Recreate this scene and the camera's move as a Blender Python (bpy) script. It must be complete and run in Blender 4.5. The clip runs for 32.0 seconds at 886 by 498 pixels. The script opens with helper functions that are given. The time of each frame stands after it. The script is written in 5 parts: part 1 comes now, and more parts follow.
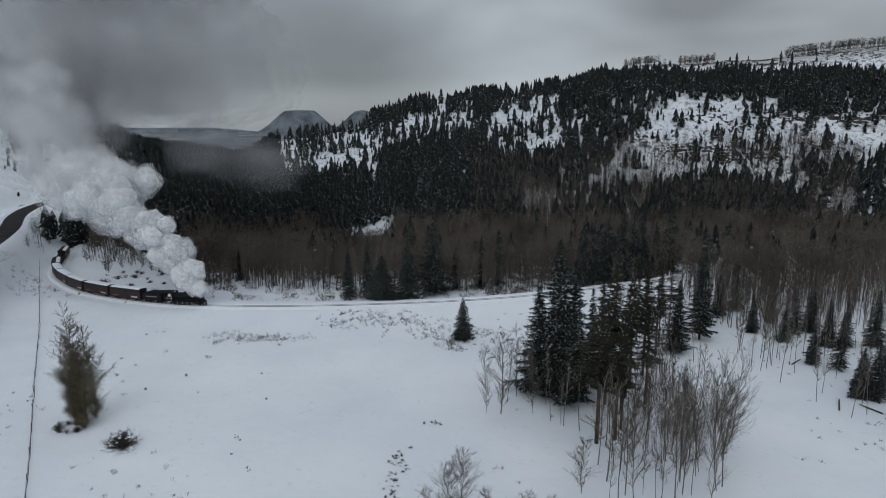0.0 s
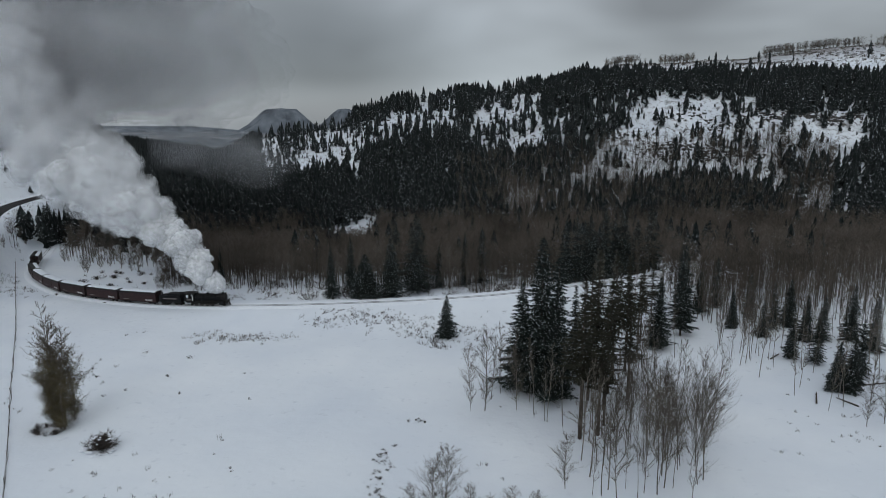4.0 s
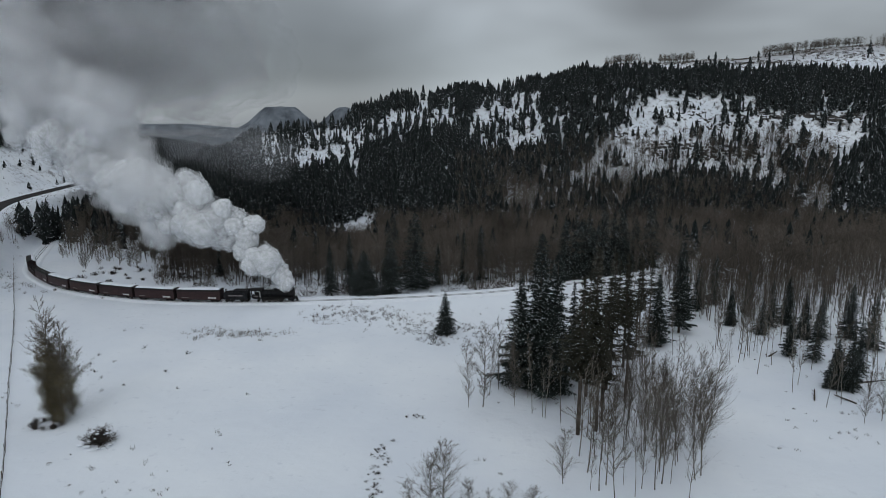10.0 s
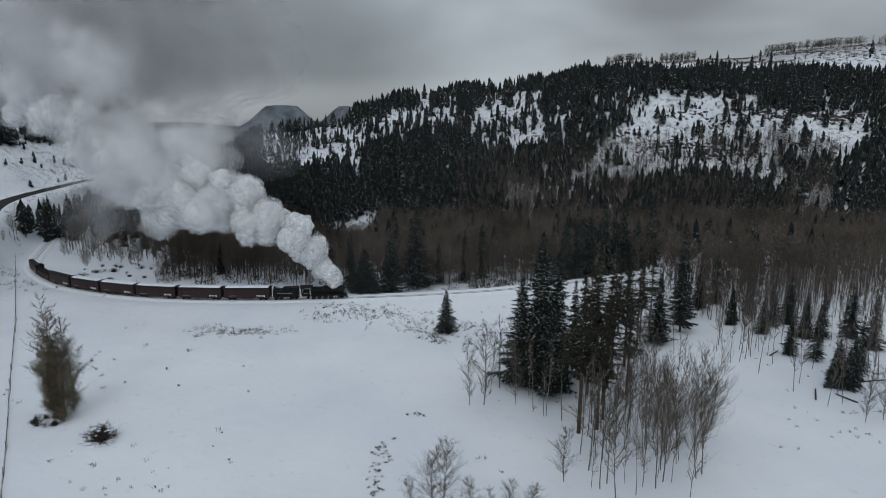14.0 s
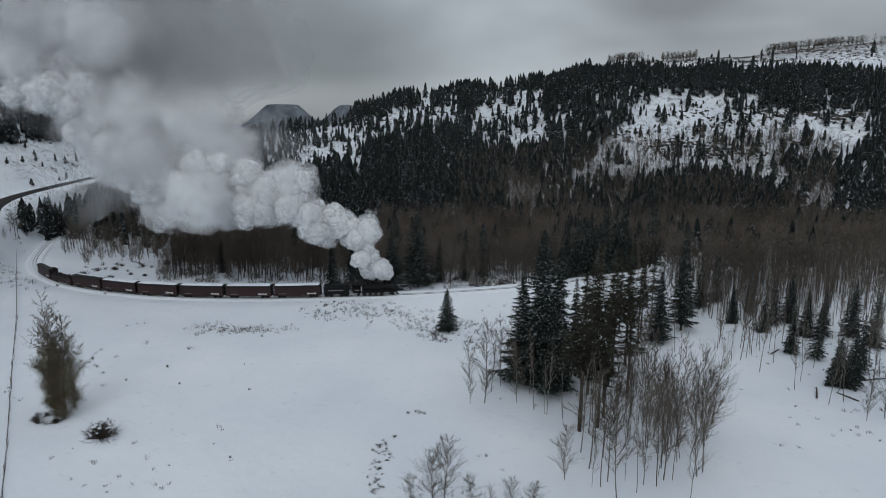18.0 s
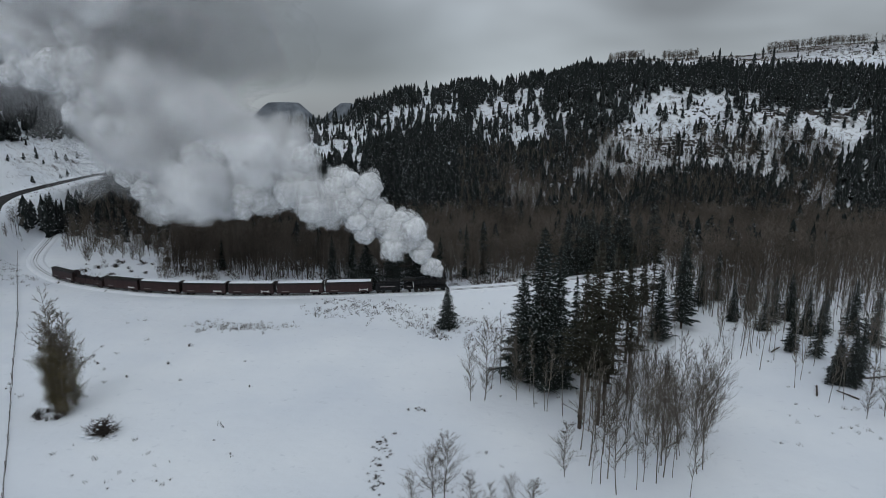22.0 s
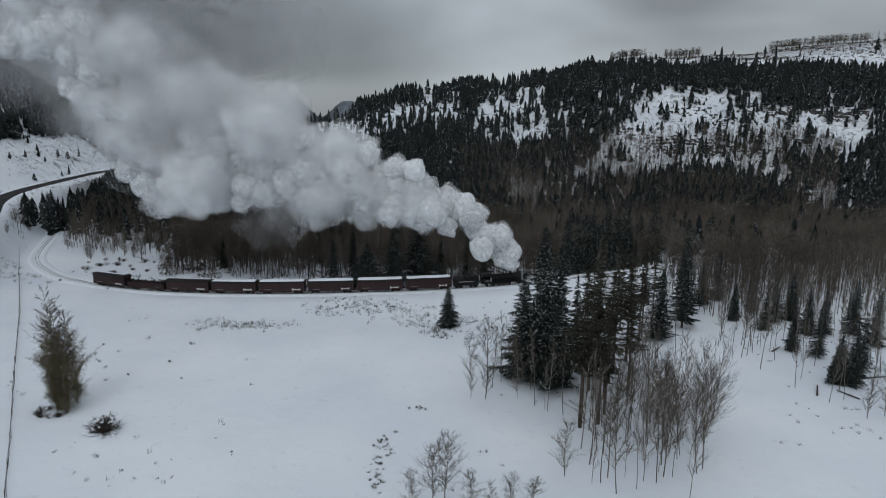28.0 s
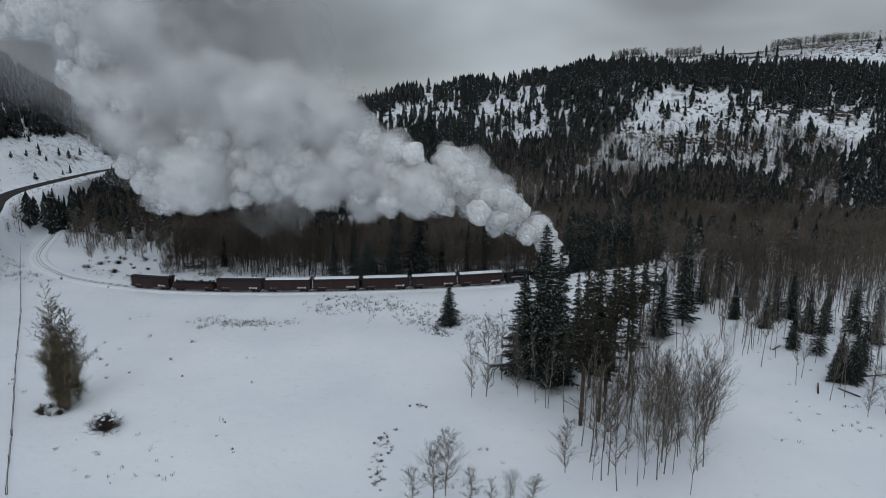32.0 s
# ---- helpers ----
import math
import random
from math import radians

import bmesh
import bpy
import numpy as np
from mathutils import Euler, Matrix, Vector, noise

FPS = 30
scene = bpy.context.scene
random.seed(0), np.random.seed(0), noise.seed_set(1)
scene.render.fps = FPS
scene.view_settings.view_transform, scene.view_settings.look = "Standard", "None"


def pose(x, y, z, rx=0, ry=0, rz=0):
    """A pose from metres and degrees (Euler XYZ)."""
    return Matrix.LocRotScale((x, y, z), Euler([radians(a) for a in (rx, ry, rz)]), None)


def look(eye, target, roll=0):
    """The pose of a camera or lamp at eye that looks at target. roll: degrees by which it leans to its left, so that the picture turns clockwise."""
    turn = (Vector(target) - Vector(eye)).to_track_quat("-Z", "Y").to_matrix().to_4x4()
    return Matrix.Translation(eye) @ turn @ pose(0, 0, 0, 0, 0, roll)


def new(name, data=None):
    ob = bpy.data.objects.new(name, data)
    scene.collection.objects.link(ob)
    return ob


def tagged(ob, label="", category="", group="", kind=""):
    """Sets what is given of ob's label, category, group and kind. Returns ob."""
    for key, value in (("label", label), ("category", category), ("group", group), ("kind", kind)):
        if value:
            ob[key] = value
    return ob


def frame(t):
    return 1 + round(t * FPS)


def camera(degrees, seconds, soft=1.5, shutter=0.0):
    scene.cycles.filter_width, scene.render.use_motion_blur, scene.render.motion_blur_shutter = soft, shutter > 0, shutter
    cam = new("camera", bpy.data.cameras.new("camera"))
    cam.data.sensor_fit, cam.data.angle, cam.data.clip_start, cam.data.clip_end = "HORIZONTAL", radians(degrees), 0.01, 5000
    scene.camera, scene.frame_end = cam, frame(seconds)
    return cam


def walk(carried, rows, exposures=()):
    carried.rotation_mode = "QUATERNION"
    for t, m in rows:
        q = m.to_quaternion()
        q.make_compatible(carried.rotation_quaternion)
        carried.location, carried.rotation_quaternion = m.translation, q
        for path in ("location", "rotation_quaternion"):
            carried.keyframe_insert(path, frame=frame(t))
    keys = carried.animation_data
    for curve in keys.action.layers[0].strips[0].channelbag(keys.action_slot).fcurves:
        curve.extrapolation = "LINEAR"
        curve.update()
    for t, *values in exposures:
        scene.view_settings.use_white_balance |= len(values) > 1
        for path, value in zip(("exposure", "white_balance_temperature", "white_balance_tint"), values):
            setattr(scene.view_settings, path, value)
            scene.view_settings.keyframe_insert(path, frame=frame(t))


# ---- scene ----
cam = camera(70.5, 32.0, soft=0.5)
PATH = [
    (0.0, (0.05, 0.19, 48.49), (-1.349, 49.184, 38.619), -0.25),
    (0.5, (0.08, 0.14, 48.51), (-0.919, 49.145, 38.627), -0.33),
    (1.0, (0.11, 0.11, 48.51), (-0.622, 49.118, 38.617), -0.33),
    (1.5, (0.12, 0.12, 48.51), (-0.413, 49.124, 38.603), -0.27),
    (2.0, (0.11, 0.13, 48.50), (-0.272, 49.131, 38.575), -0.25),
    (2.5, (0.08, 0.12, 48.49), (-0.175, 49.119, 38.537), -0.25),
    (3.0, (0.04, 0.11, 48.46), (-0.119, 49.107, 38.492), -0.25),
    (3.5, (0.02, 0.10, 48.42), (-0.076, 49.096, 38.440), -0.23),
    (5.0, (-0.02, 0.07, 48.25), (-0.015, 49.064, 38.258), -0.17),
    (6.0, (-0.02, 0.05, 48.14), (0.031, 49.045, 38.140), -0.12),
    (7.0, (0.02, 0.05, 48.04), (0.080, 49.036, 38.022), -0.07),
    (8.0, (0.05, 0.05, 47.94), (0.102, 49.028, 37.898), -0.05),
    (9.0, (0.07, 0.04, 47.85), (0.104, 49.018, 37.796), -0.03),
    (10.0, (0.07, 0.03, 47.80), (0.085, 49.009, 37.725), 0.01),
    (11.0, (0.03, 0.04, 47.76), (0.036, 49.007, 37.663), 0.04),
    (12.0, (-0.02, 0.04, 47.71), (-0.026, 49.004, 37.596), 0.06),
    (13.0, (-0.03, 0.03, 47.67), (-0.061, 48.991, 37.532), 0.09),
    (14.0, (-0.01, 0.02, 47.62), (-0.065, 48.982, 37.470), 0.13),
    (15.0, (-0.02, 0.03, 47.57), (-0.089, 48.982, 37.404), 0.14),
    (16.0, (-0.04, 0.03, 47.53), (-0.118, 48.982, 37.341), 0.15),
    (17.0, (-0.05, 0.03, 47.48), (-0.140, 48.980, 37.277), 0.15),
    (18.0, (-0.03, 0.03, 47.42), (-0.145, 48.973, 37.196), 0.17),
    (19.0, (-0.02, 0.03, 47.37), (-0.160, 48.971, 37.116), 0.21),
    (20.0, (-0.02, 0.03, 47.32), (-0.170, 48.964, 37.038), 0.24),
    (21.0, (-0.01, 0.01, 47.28), (-0.165, 48.935, 36.963), 0.25),
    (22.0, (0.01, -0.03, 47.26), (-0.159, 48.888, 36.905), 0.25),
    (23.0, (0.02, -0.06, 47.25), (-0.161, 48.847, 36.868), 0.27),
    (24.0, (0.02, -0.09, 47.26), (-0.176, 48.816, 36.844), 0.31),
    (25.0, (0.01, -0.11, 47.27), (-0.202, 48.784, 36.837), 0.35),
    (26.0, (0.01, -0.13, 47.31), (-0.217, 48.763, 36.861), 0.35),
    (27.0, (0.02, -0.15, 47.36), (-0.229, 48.745, 36.889), 0.35),
    (28.0, (0.02, -0.16, 47.40), (-0.236, 48.732, 36.915), 0.36),
    (29.0, (0.03, -0.15, 47.40), (-0.237, 48.732, 36.897), 0.41),
    (30.0, (0.03, -0.16, 47.36), (-0.240, 48.716, 36.834), 0.42),
    (31.0, (0.04, -0.20, 47.27), (-0.243, 48.682, 36.735), 0.38),
    (32.0, (0.07, -0.22, 47.18), (-0.254, 48.649, 36.629), 0.34),
]
walk(cam, [(t, look(eye, target, roll)) for t, eye, target, roll in PATH],
     exposures=[(0.0, 0.06, 6150, 4.5), (32.0, 0.08, 6150, 4.5)])

# ---- overcast winter daylight ----
world = bpy.data.worlds.new("world")
scene.world = world
world.use_nodes = True
wn, wl = world.node_tree.nodes, world.node_tree.links
wn.clear()
SUN_UP, SUN_ROUND = radians(38), radians(200)
sky = wn.new("ShaderNodeTexSky")
sky.sky_type, sky.sun_disc, sky.sun_elevation, sky.sun_rotation = "NISHITA", False, SUN_UP, SUN_ROUND
sky_back = wn.new("ShaderNodeBackground")
wl.new(sky.outputs[0], sky_back.inputs[0])
sky_back.inputs[1].default_value = 0.08
# the cloud deck: flattened billows, darker bellies, a paler strip low in the sky
coord = wn.new("ShaderNodeTexCoord")
sep = wn.new("ShaderNodeSeparateXYZ")
wl.new(coord.outputs["Generated"], sep.inputs[0])
squash = wn.new("ShaderNodeMapping")
squash.inputs["Scale"].default_value = (1.0, 1.0, 2.6)
squash.inputs["Location"].default_value = (0.35, 0.0, 0.2)
wl.new(coord.outputs["Generated"], squash.inputs[0])
billow = wn.new("ShaderNodeTexNoise")
billow.inputs["Scale"].default_value, billow.inputs["Detail"].default_value, billow.inputs["Roughness"].default_value = 1.9, 3.0, 0.45
billow.inputs["Distortion"].default_value = 0.25
wl.new(squash.outputs[0], billow.inputs["Vector"])
deck = wn.new("ShaderNodeValToRGB")
deck.color_ramp.elements[0].position, deck.color_ramp.elements[0].color = 0.30, (0.16, 0.158, 0.163, 1)
deck.color_ramp.elements[1].position, deck.color_ramp.elements[1].color = 0.66, (0.44, 0.455, 0.485, 1)
mid = deck.color_ramp.elements.new(0.48)
mid.color = (0.30, 0.305, 0.32, 1)
wl.new(billow.outputs["Fac"], deck.inputs[0])
low = wn.new("ShaderNodeMapRange")
low.inputs["From Min"].default_value, low.inputs["From Max"].default_value = 0.0, 0.30
low.inputs["To Min"].default_value, low.inputs["To Max"].default_value = 1.01, 1.72
wl.new(sep.outputs["Z"], low.inputs["Value"])
gain = wn.new("ShaderNodeMath")
gain.operation = "MULTIPLY"
wl.new(low.outputs[0], gain.inputs[0])
# a darker bank of cloud towards the valley's mouth, with a pale gap under it
bank_x = wn.new("ShaderNodeMapRange")
bank_x.interpolation_type = "SMOOTHSTEP"
bank_x.inputs["From Min"].default_value, bank_x.inputs["From Max"].default_value = 0.16, -0.16
wl.new(sep.outputs["X"], bank_x.inputs["Value"])
bank_z = wn.new("ShaderNodeMapRange")
bank_z.interpolation_type = "SMOOTHSTEP"
bank_z.inputs["From Min"].default_value, bank_z.inputs["From Max"].default_value = 0.012, 0.075
wl.new(sep.outputs["Z"], bank_z.inputs["Value"])
bank_fade = wn.new("ShaderNodeMapRange")
bank_fade.inputs["From Min"].default_value, bank_fade.inputs["From Max"].default_value = 0.12, 0.5
bank_fade.inputs["To Min"].default_value, bank_fade.inputs["To Max"].default_value = 0.50, 0.0
wl.new(sep.outputs["Z"], bank_fade.inputs["Value"])
last = bank_x.outputs[0]
for other in (bank_z.outputs[0], bank_fade.outputs[0]):
    times = wn.new("ShaderNodeMath")
    times.operation = "MULTIPLY"
    wl.new(last, times.inputs[0])
    wl.new(other, times.inputs[1])
    last = times.outputs[0]
less = wn.new("ShaderNodeMath")
less.operation = "SUBTRACT"
less.inputs[0].default_value = 1.0
wl.new(last, less.inputs[1])
wl.new(less.outputs[0], gain.inputs[1])
cloud_back = wn.new("ShaderNodeBackground")
wl.new(deck.outputs[0], cloud_back.inputs[0])
wl.new(gain.outputs[0], cloud_back.inputs[1])
both = wn.new("ShaderNodeMixShader")
both.inputs[0].default_value = 0.93
wl.new(sky_back.outputs[0], both.inputs[1])
wl.new(cloud_back.outputs[0], both.inputs[2])
wout = wn.new("ShaderNodeOutputWorld")
wl.new(both.outputs[0], wout.inputs[0])

sun = new("sun", bpy.data.lights.new("sun", "SUN"))
sun.data.energy, sun.data.angle, sun.data.color = 0.5, radians(40), (1.0, 0.97, 0.93)
sun.matrix_world = pose(0, 0, 300, 52, 0, -20)


# ---- materials ----
def material(name, rough=0.8, metal=0.0):
    m = bpy.data.materials.new(name)
    m.use_nodes = True
    b = m.node_tree.nodes["Principled BSDF"]
    b.inputs["Roughness"].default_value, b.inputs["Metallic"].default_value = rough, metal
    b.inputs["Specular IOR Level"].default_value = 0.15 if rough > 0.7 else 0.35
    return m, m.node_tree.nodes, m.node_tree.links, b


def mottled(name, dark, light, scale=2.0, rough=0.8, metal=0.0, bump=0.0, detail=4.0, island=0.0, piece=0.0):
    """A surface that wanders between two colours at two scales, with relief; island and piece vary its value from clump to clump."""
    m, n, l, b = material(name, rough, metal)
    c = n.new("ShaderNodeTexCoord")
    t = n.new("ShaderNodeTexNoise")
    t.inputs["Scale"].default_value, t.inputs["Detail"].default_value = scale, detail
    l.new(c.outputs["Object"], t.inputs["Vector"])
    r = n.new("ShaderNodeValToRGB")
    r.color_ramp.elements[0].position, r.color_ramp.elements[0].color = 0.34, (*dark, 1)
    r.color_ramp.elements[1].position, r.color_ramp.elements[1].color = 0.66, (*light, 1)
    l.new(t.outputs["Fac"], r.inputs[0])
    last = r.outputs[0]
    for amount, node, socket in ((island, "ShaderNodeNewGeometry", "Random Per Island"), (piece, "ShaderNodeObjectInfo", "Random")):
        if amount:
            g = n.new(node)
            k = n.new("ShaderNodeMapRange")
            k.inputs["To Min"].default_value, k.inputs["To Max"].default_value = 1 - amount, 1 + amount
            l.new(g.outputs[socket], k.inputs["Value"])
            v = n.new("ShaderNodeVectorMath")
            v.operation = "SCALE"
            l.new(last, v.inputs[0])
            l.new(k.outputs[0], v.inputs["Scale"])
            last = v.outputs[0]
    l.new(last, b.inputs["Base Color"])
    if bump:
        u = n.new("ShaderNodeBump")
        u.inputs["Strength"].default_value, u.inputs["Distance"].default_value = bump, 0.1
        l.new(t.outputs["Fac"], u.inputs["Height"])
        l.new(u.outputs[0], b.inputs["Normal"])
    return m


def ground_material():
    """Snow; bare rock on steep faces; brush and duff showing through in the woods and on the ridge."""
    m, n, l, b = material("snow_ground", 0.75)
    c = n.new("ShaderNodeTexCoord")
    g = n.new("ShaderNodeNewGeometry")
    up = n.new("ShaderNodeSeparateXYZ")
    l.new(g.outputs["Normal"], up.inputs[0])
    at = n.new("ShaderNodeSeparateXYZ")
    l.new(c.outputs["Object"], at.inputs[0])

    def tex(scale, detail=5.0, rough=0.55):
        t = n.new("ShaderNodeTexNoise")
        t.inputs["Scale"].default_value, t.inputs["Detail"].default_value, t.inputs["Roughness"].default_value = scale, detail, rough
        l.new(c.outputs["Object"], t.inputs["Vector"])
        return t.outputs["Fac"]

    def ramp(v, a, b_, to=(0, 1)):
        r = n.new("ShaderNodeMapRange")
        r.inputs["From Min"].default_value, r.inputs["From Max"].default_value = a, b_
        r.inputs["To Min"].default_value, r.inputs["To Max"].default_value = to
        l.new(v, r.inputs["Value"])
        return r.outputs[0]

    def mix(f, a, b_):
        x = n.new("ShaderNodeMix")
        x.data_type = "RGBA"
        l.new(f, x.inputs[0])
        for k, v in ((6, a), (7, b_)):
            if isinstance(v, tuple):
                x.inputs[k].default_value = (*v, 1)
            else:
                l.new(v, x.inputs[k])
        return x.outputs[2]

    def math2(op, a, b_):
        x = n.new("ShaderNodeMath")
        x.operation = op
        for k, v in ((0, a), (1, b_)):
            if isinstance(v, float):
                x.inputs[k].default_value = v
            else:
                l.new(v, x.inputs[k])
        return x.outputs[0]

    snow = mix(ramp(tex(0.03, 4), 0.35, 0.65), (0.70, 0.735, 0.80), (0.80, 0.825, 0.865))
    snow = mix(ramp(tex(0.6, 6), 0.62, 0.8), snow, (0.62, 0.65, 0.71))
    rock = mix(ramp(tex(0.25, 8, 0.7), 0.35, 0.65), (0.04, 0.037, 0.035), (0.15, 0.138, 0.128))
    brush = mix(ramp(tex(0.5, 6, 0.7), 0.4, 0.6), (0.05, 0.042, 0.038), (0.16, 0.13, 0.11))
    # far slopes carry brush through thin snow
    slope = math2("ADD", up.outputs["Z"], math2("MULTIPLY", math2("SUBTRACT", tex(0.12, 8, 0.7), 0.5), 0.75))
    is_far = ramp(at.outputs["Y"], 345.0, 420.0)
    steep = math2("MULTIPLY", ramp(slope, 0.72, 0.62), is_far)
    thin = math2("MULTIPLY", ramp(tex(0.30, 9, 0.75), 0.535, 0.60), is_far)
    top = math2("MULTIPLY", ramp(at.outputs["Y"], 640.0, 740.0), ramp(tex(0.10, 9, 0.8), 0.37, 0.47))
    out = mix(math2("MULTIPLY", math2("MAXIMUM", thin, top), 0.8), snow, brush)
    out = mix(steep, out, rock)
    # plains beyond the ridge lie under scrub and forest with white openings
    plain = n.new("ShaderNodeTexNoise")
    plain.inputs["Scale"].default_value, plain.inputs["Detail"].default_value = 0.0045, 6
    l.new(c.outputs["Object"], plain.inputs["Vector"])
    beyond = math2("MULTIPLY", ramp(at.outputs["Y"], 950.0, 1250.0), ramp(plain.outputs["Fac"], 0.60, 0.50))
    out = mix(beyond, out, (0.10, 0.115, 0.135))
    l.new(out, b.inputs["Base Color"])
    u = n.new("ShaderNodeBump")
    u.inputs["Strength"].default_value, u.inputs["Distance"].default_value = 0.5, 0.5
    l.new(math2("ADD", tex(0.35, 8), math2("MULTIPLY", tex(0.06, 3), 2.0)), u.inputs["Height"])
    l.new(u.outputs[0], b.inputs["Normal"])
    return m


def needle_material(name, dark, light, snow, grain=0.55):
    """Conifer needles, with snow lying on what faces up."""
    m, n, l, b = material(name, 0.85)
    c = n.new("ShaderNodeTexCoord")
    g = n.new("ShaderNodeNewGeometry")
    o = n.new("ShaderNodeObjectInfo")
    r = n.new("ShaderNodeMix")
    r.data_type = "RGBA"
    r.inputs[6].default_value, r.inputs[7].default_value = (*dark, 1), (*light, 1)
    l.new(g.outputs["Random Per Island"], r.inputs[0])
    s = n.new("ShaderNodeTexNoise")
    s.inputs["Scale"].default_value, s.inputs["Detail"].default_value = grain, 5
    l.new(c.outputs["Object"], s.inputs["Vector"])
    k = n.new("ShaderNodeMapRange")
    k.inputs["From Min"].default_value, k.inputs["From Max"].default_value = 0.66 - snow, 0.74 - snow
    l.new(s.outputs["Fac"], k.inputs["Value"])
    up = n.new("ShaderNodeSeparateXYZ")
    l.new(g.outputs["Normal"], up.inputs[0])
    f = n.new("ShaderNodeMapRange")
    f.inputs["From Min"].default_value, f.inputs["From Max"].default_value = 0.25, 0.6
    l.new(up.outputs["Z"], f.inputs["Value"])
    p = n.new("ShaderNodeMath")
    p.operation = "MULTIPLY"
    l.new(k.outputs[0], p.inputs[0])
    l.new(f.outputs[0], p.inputs[1])
    w = n.new("ShaderNodeMix")
    w.data_type = "RGBA"
    w.inputs[7].default_value = (0.72, 0.75, 0.80, 1)
    l.new(p.outputs[0], w.inputs[0])
    l.new(r.outputs[2], w.inputs[6])
    l.new(w.outputs[2], b.inputs["Base Color"])
    return m


def steam_material(name, colour, solid, thin=0.0, scale=0.2):
    """White vapour: scatters light through and lets a share of it pass; solid is how much it stops."""
    m, n, l, b = material(name)
    n.remove(b)
    out = n["Material Output"]
    d, t, x = n.new("ShaderNodeBsdfDiffuse"), n.new("ShaderNodeBsdfTranslucent"), n.new("ShaderNodeMixShader")
    d.inputs[0].default_value = t.inputs[0].default_value = (*colour, 1)
    x.inputs[0].default_value = 0.42
    l.new(d.outputs[0], x.inputs[1])
    l.new(t.outputs[0], x.inputs[2])
    if solid >= 1:
        l.new(x.outputs[0], out.inputs[0])
        return m
    c, s, r = n.new("ShaderNodeTexCoord"), n.new("ShaderNodeTexNoise"), n.new("ShaderNodeMapRange")
    s.inputs["Scale"].default_value, s.inputs["Detail"].default_value = scale, 3
    l.new(c.outputs["Object"], s.inputs["Vector"])
    r.inputs["From Min"].default_value, r.inputs["From Max"].default_value = 0.35, 0.65
    r.inputs["To Min"].default_value, r.inputs["To Max"].default_value = thin, solid
    l.new(s.outputs["Fac"], r.inputs["Value"])
    e, y = n.new("ShaderNodeBsdfTransparent"), n.new("ShaderNodeMixShader")
    l.new(r.outputs[0], y.inputs[0])
    l.new(e.outputs[0], y.inputs[1])
    l.new(x.outputs[0], y.inputs[2])
    l.new(y.outputs[0], out.inputs[0])
    return m


SNOW_GROUND = ground_material()
SNOW = mottled("lying_snow", (0.72, 0.75, 0.81), (0.82, 0.84, 0.88), 1.2, 0.7, bump=0.3)
NEEDLES = needle_material("spruce_needles", (0.008, 0.013, 0.012), (0.024, 0.031, 0.027), 0.06, 7.0)
OLIVE_NEEDLES = needle_material("pine_needles", (0.015, 0.016, 0.011), (0.040, 0.038, 0.027), 0.02, 7.0)
FAR_NEEDLES = needle_material("forest_needles", (0.008, 0.011, 0.011), (0.028, 0.033, 0.032), 0.085, 1.1)
BARK = mottled("conifer_bark", (0.035, 0.027, 0.022), (0.09, 0.072, 0.06), 3.0, 0.9, bump=0.6)
ASPEN_BARK = mottled("aspen_bark", (0.085, 0.077, 0.066), (0.25, 0.235, 0.21), 1.6, 0.85, bump=0.3, piece=0.3)
TWIGS = mottled("bare_twigs", (0.062, 0.054, 0.046), (0.160, 0.142, 0.120), 0.8, 0.9, piece=0.25)
WOODS = mottled("bare_woods", (0.056, 0.046, 0.038), (0.142, 0.121, 0.101), 0.05, 0.9, island=0.35)
WOODS_TRUNK = mottled("bare_woods_trunks", (0.042, 0.037, 0.032), (0.15, 0.137, 0.12), 0.05, 0.9, island=0.35)
CLIFF = mottled("cliff_rock", (0.026, 0.024, 0.024), (0.115, 0.106, 0.10), 0.35, 0.9, bump=0.8, detail=8.0, island=0.3)
DRY_LEAVES = mottled("clinging_dry_leaves", (0.062, 0.051, 0.028), (0.14, 0.118, 0.066), 1.0, 0.9, island=0.4)
SCRUB = mottled("dry_scrub", (0.030, 0.026, 0.024), (0.095, 0.080, 0.070), 2.0, 0.9, island=0.4)
ASPHALT = mottled("wet_asphalt", (0.016, 0.015, 0.016), (0.036, 0.034, 0.035), 0.4, 0.95)
STEEL = mottled("rail_steel", (0.06, 0.05, 0.045), (0.15, 0.13, 0.12), 2.0, 0.5, 0.8)
TIMBER = mottled("weathered_timber", (0.05, 0.042, 0.036), (0.12, 0.10, 0.085), 3.0, 0.9)
MAROON = mottled("maroon_paint", (0.020, 0.0085, 0.009), (0.034, 0.014, 0.0135), 1.0, 0.6, bump=0.1, piece=0.2)
MAROON_DARK = mottled("dark_maroon_paint", (0.010, 0.006, 0.007), (0.018, 0.010, 0.011), 1.0, 0.6)
BLACK = mottled("engine_black", (0.006, 0.006, 0.007), (0.017, 0.017, 0.019), 1.5, 0.75, bump=0.1)
SOOT = mottled("sooty_iron", (0.010, 0.010, 0.010), (0.035, 0.033, 0.032), 3.0, 0.75)
COAL = mottled("coal", (0.006, 0.006, 0.007), (0.022, 0.022, 0.024), 6.0, 0.5, bump=0.8)
LETTER = mottled("white_lettering", (0.50, 0.50, 0.49), (0.66, 0.66, 0.64), 5.0, 0.7)
LETTER_DULL = mottled("faded_lettering", (0.16, 0.14, 0.135), (0.24, 0.215, 0.205), 5.0, 0.8)
LAMP_GLASS = mottled("lamp_glass", (0.3, 0.3, 0.28), (0.5, 0.5, 0.46), 5.0, 0.2)
DARK_BLOCKS = mottled("dark_blocks", (0.010, 0.010, 0.012), (0.05, 0.045, 0.045), 2.0, 0.9, island=0.5)
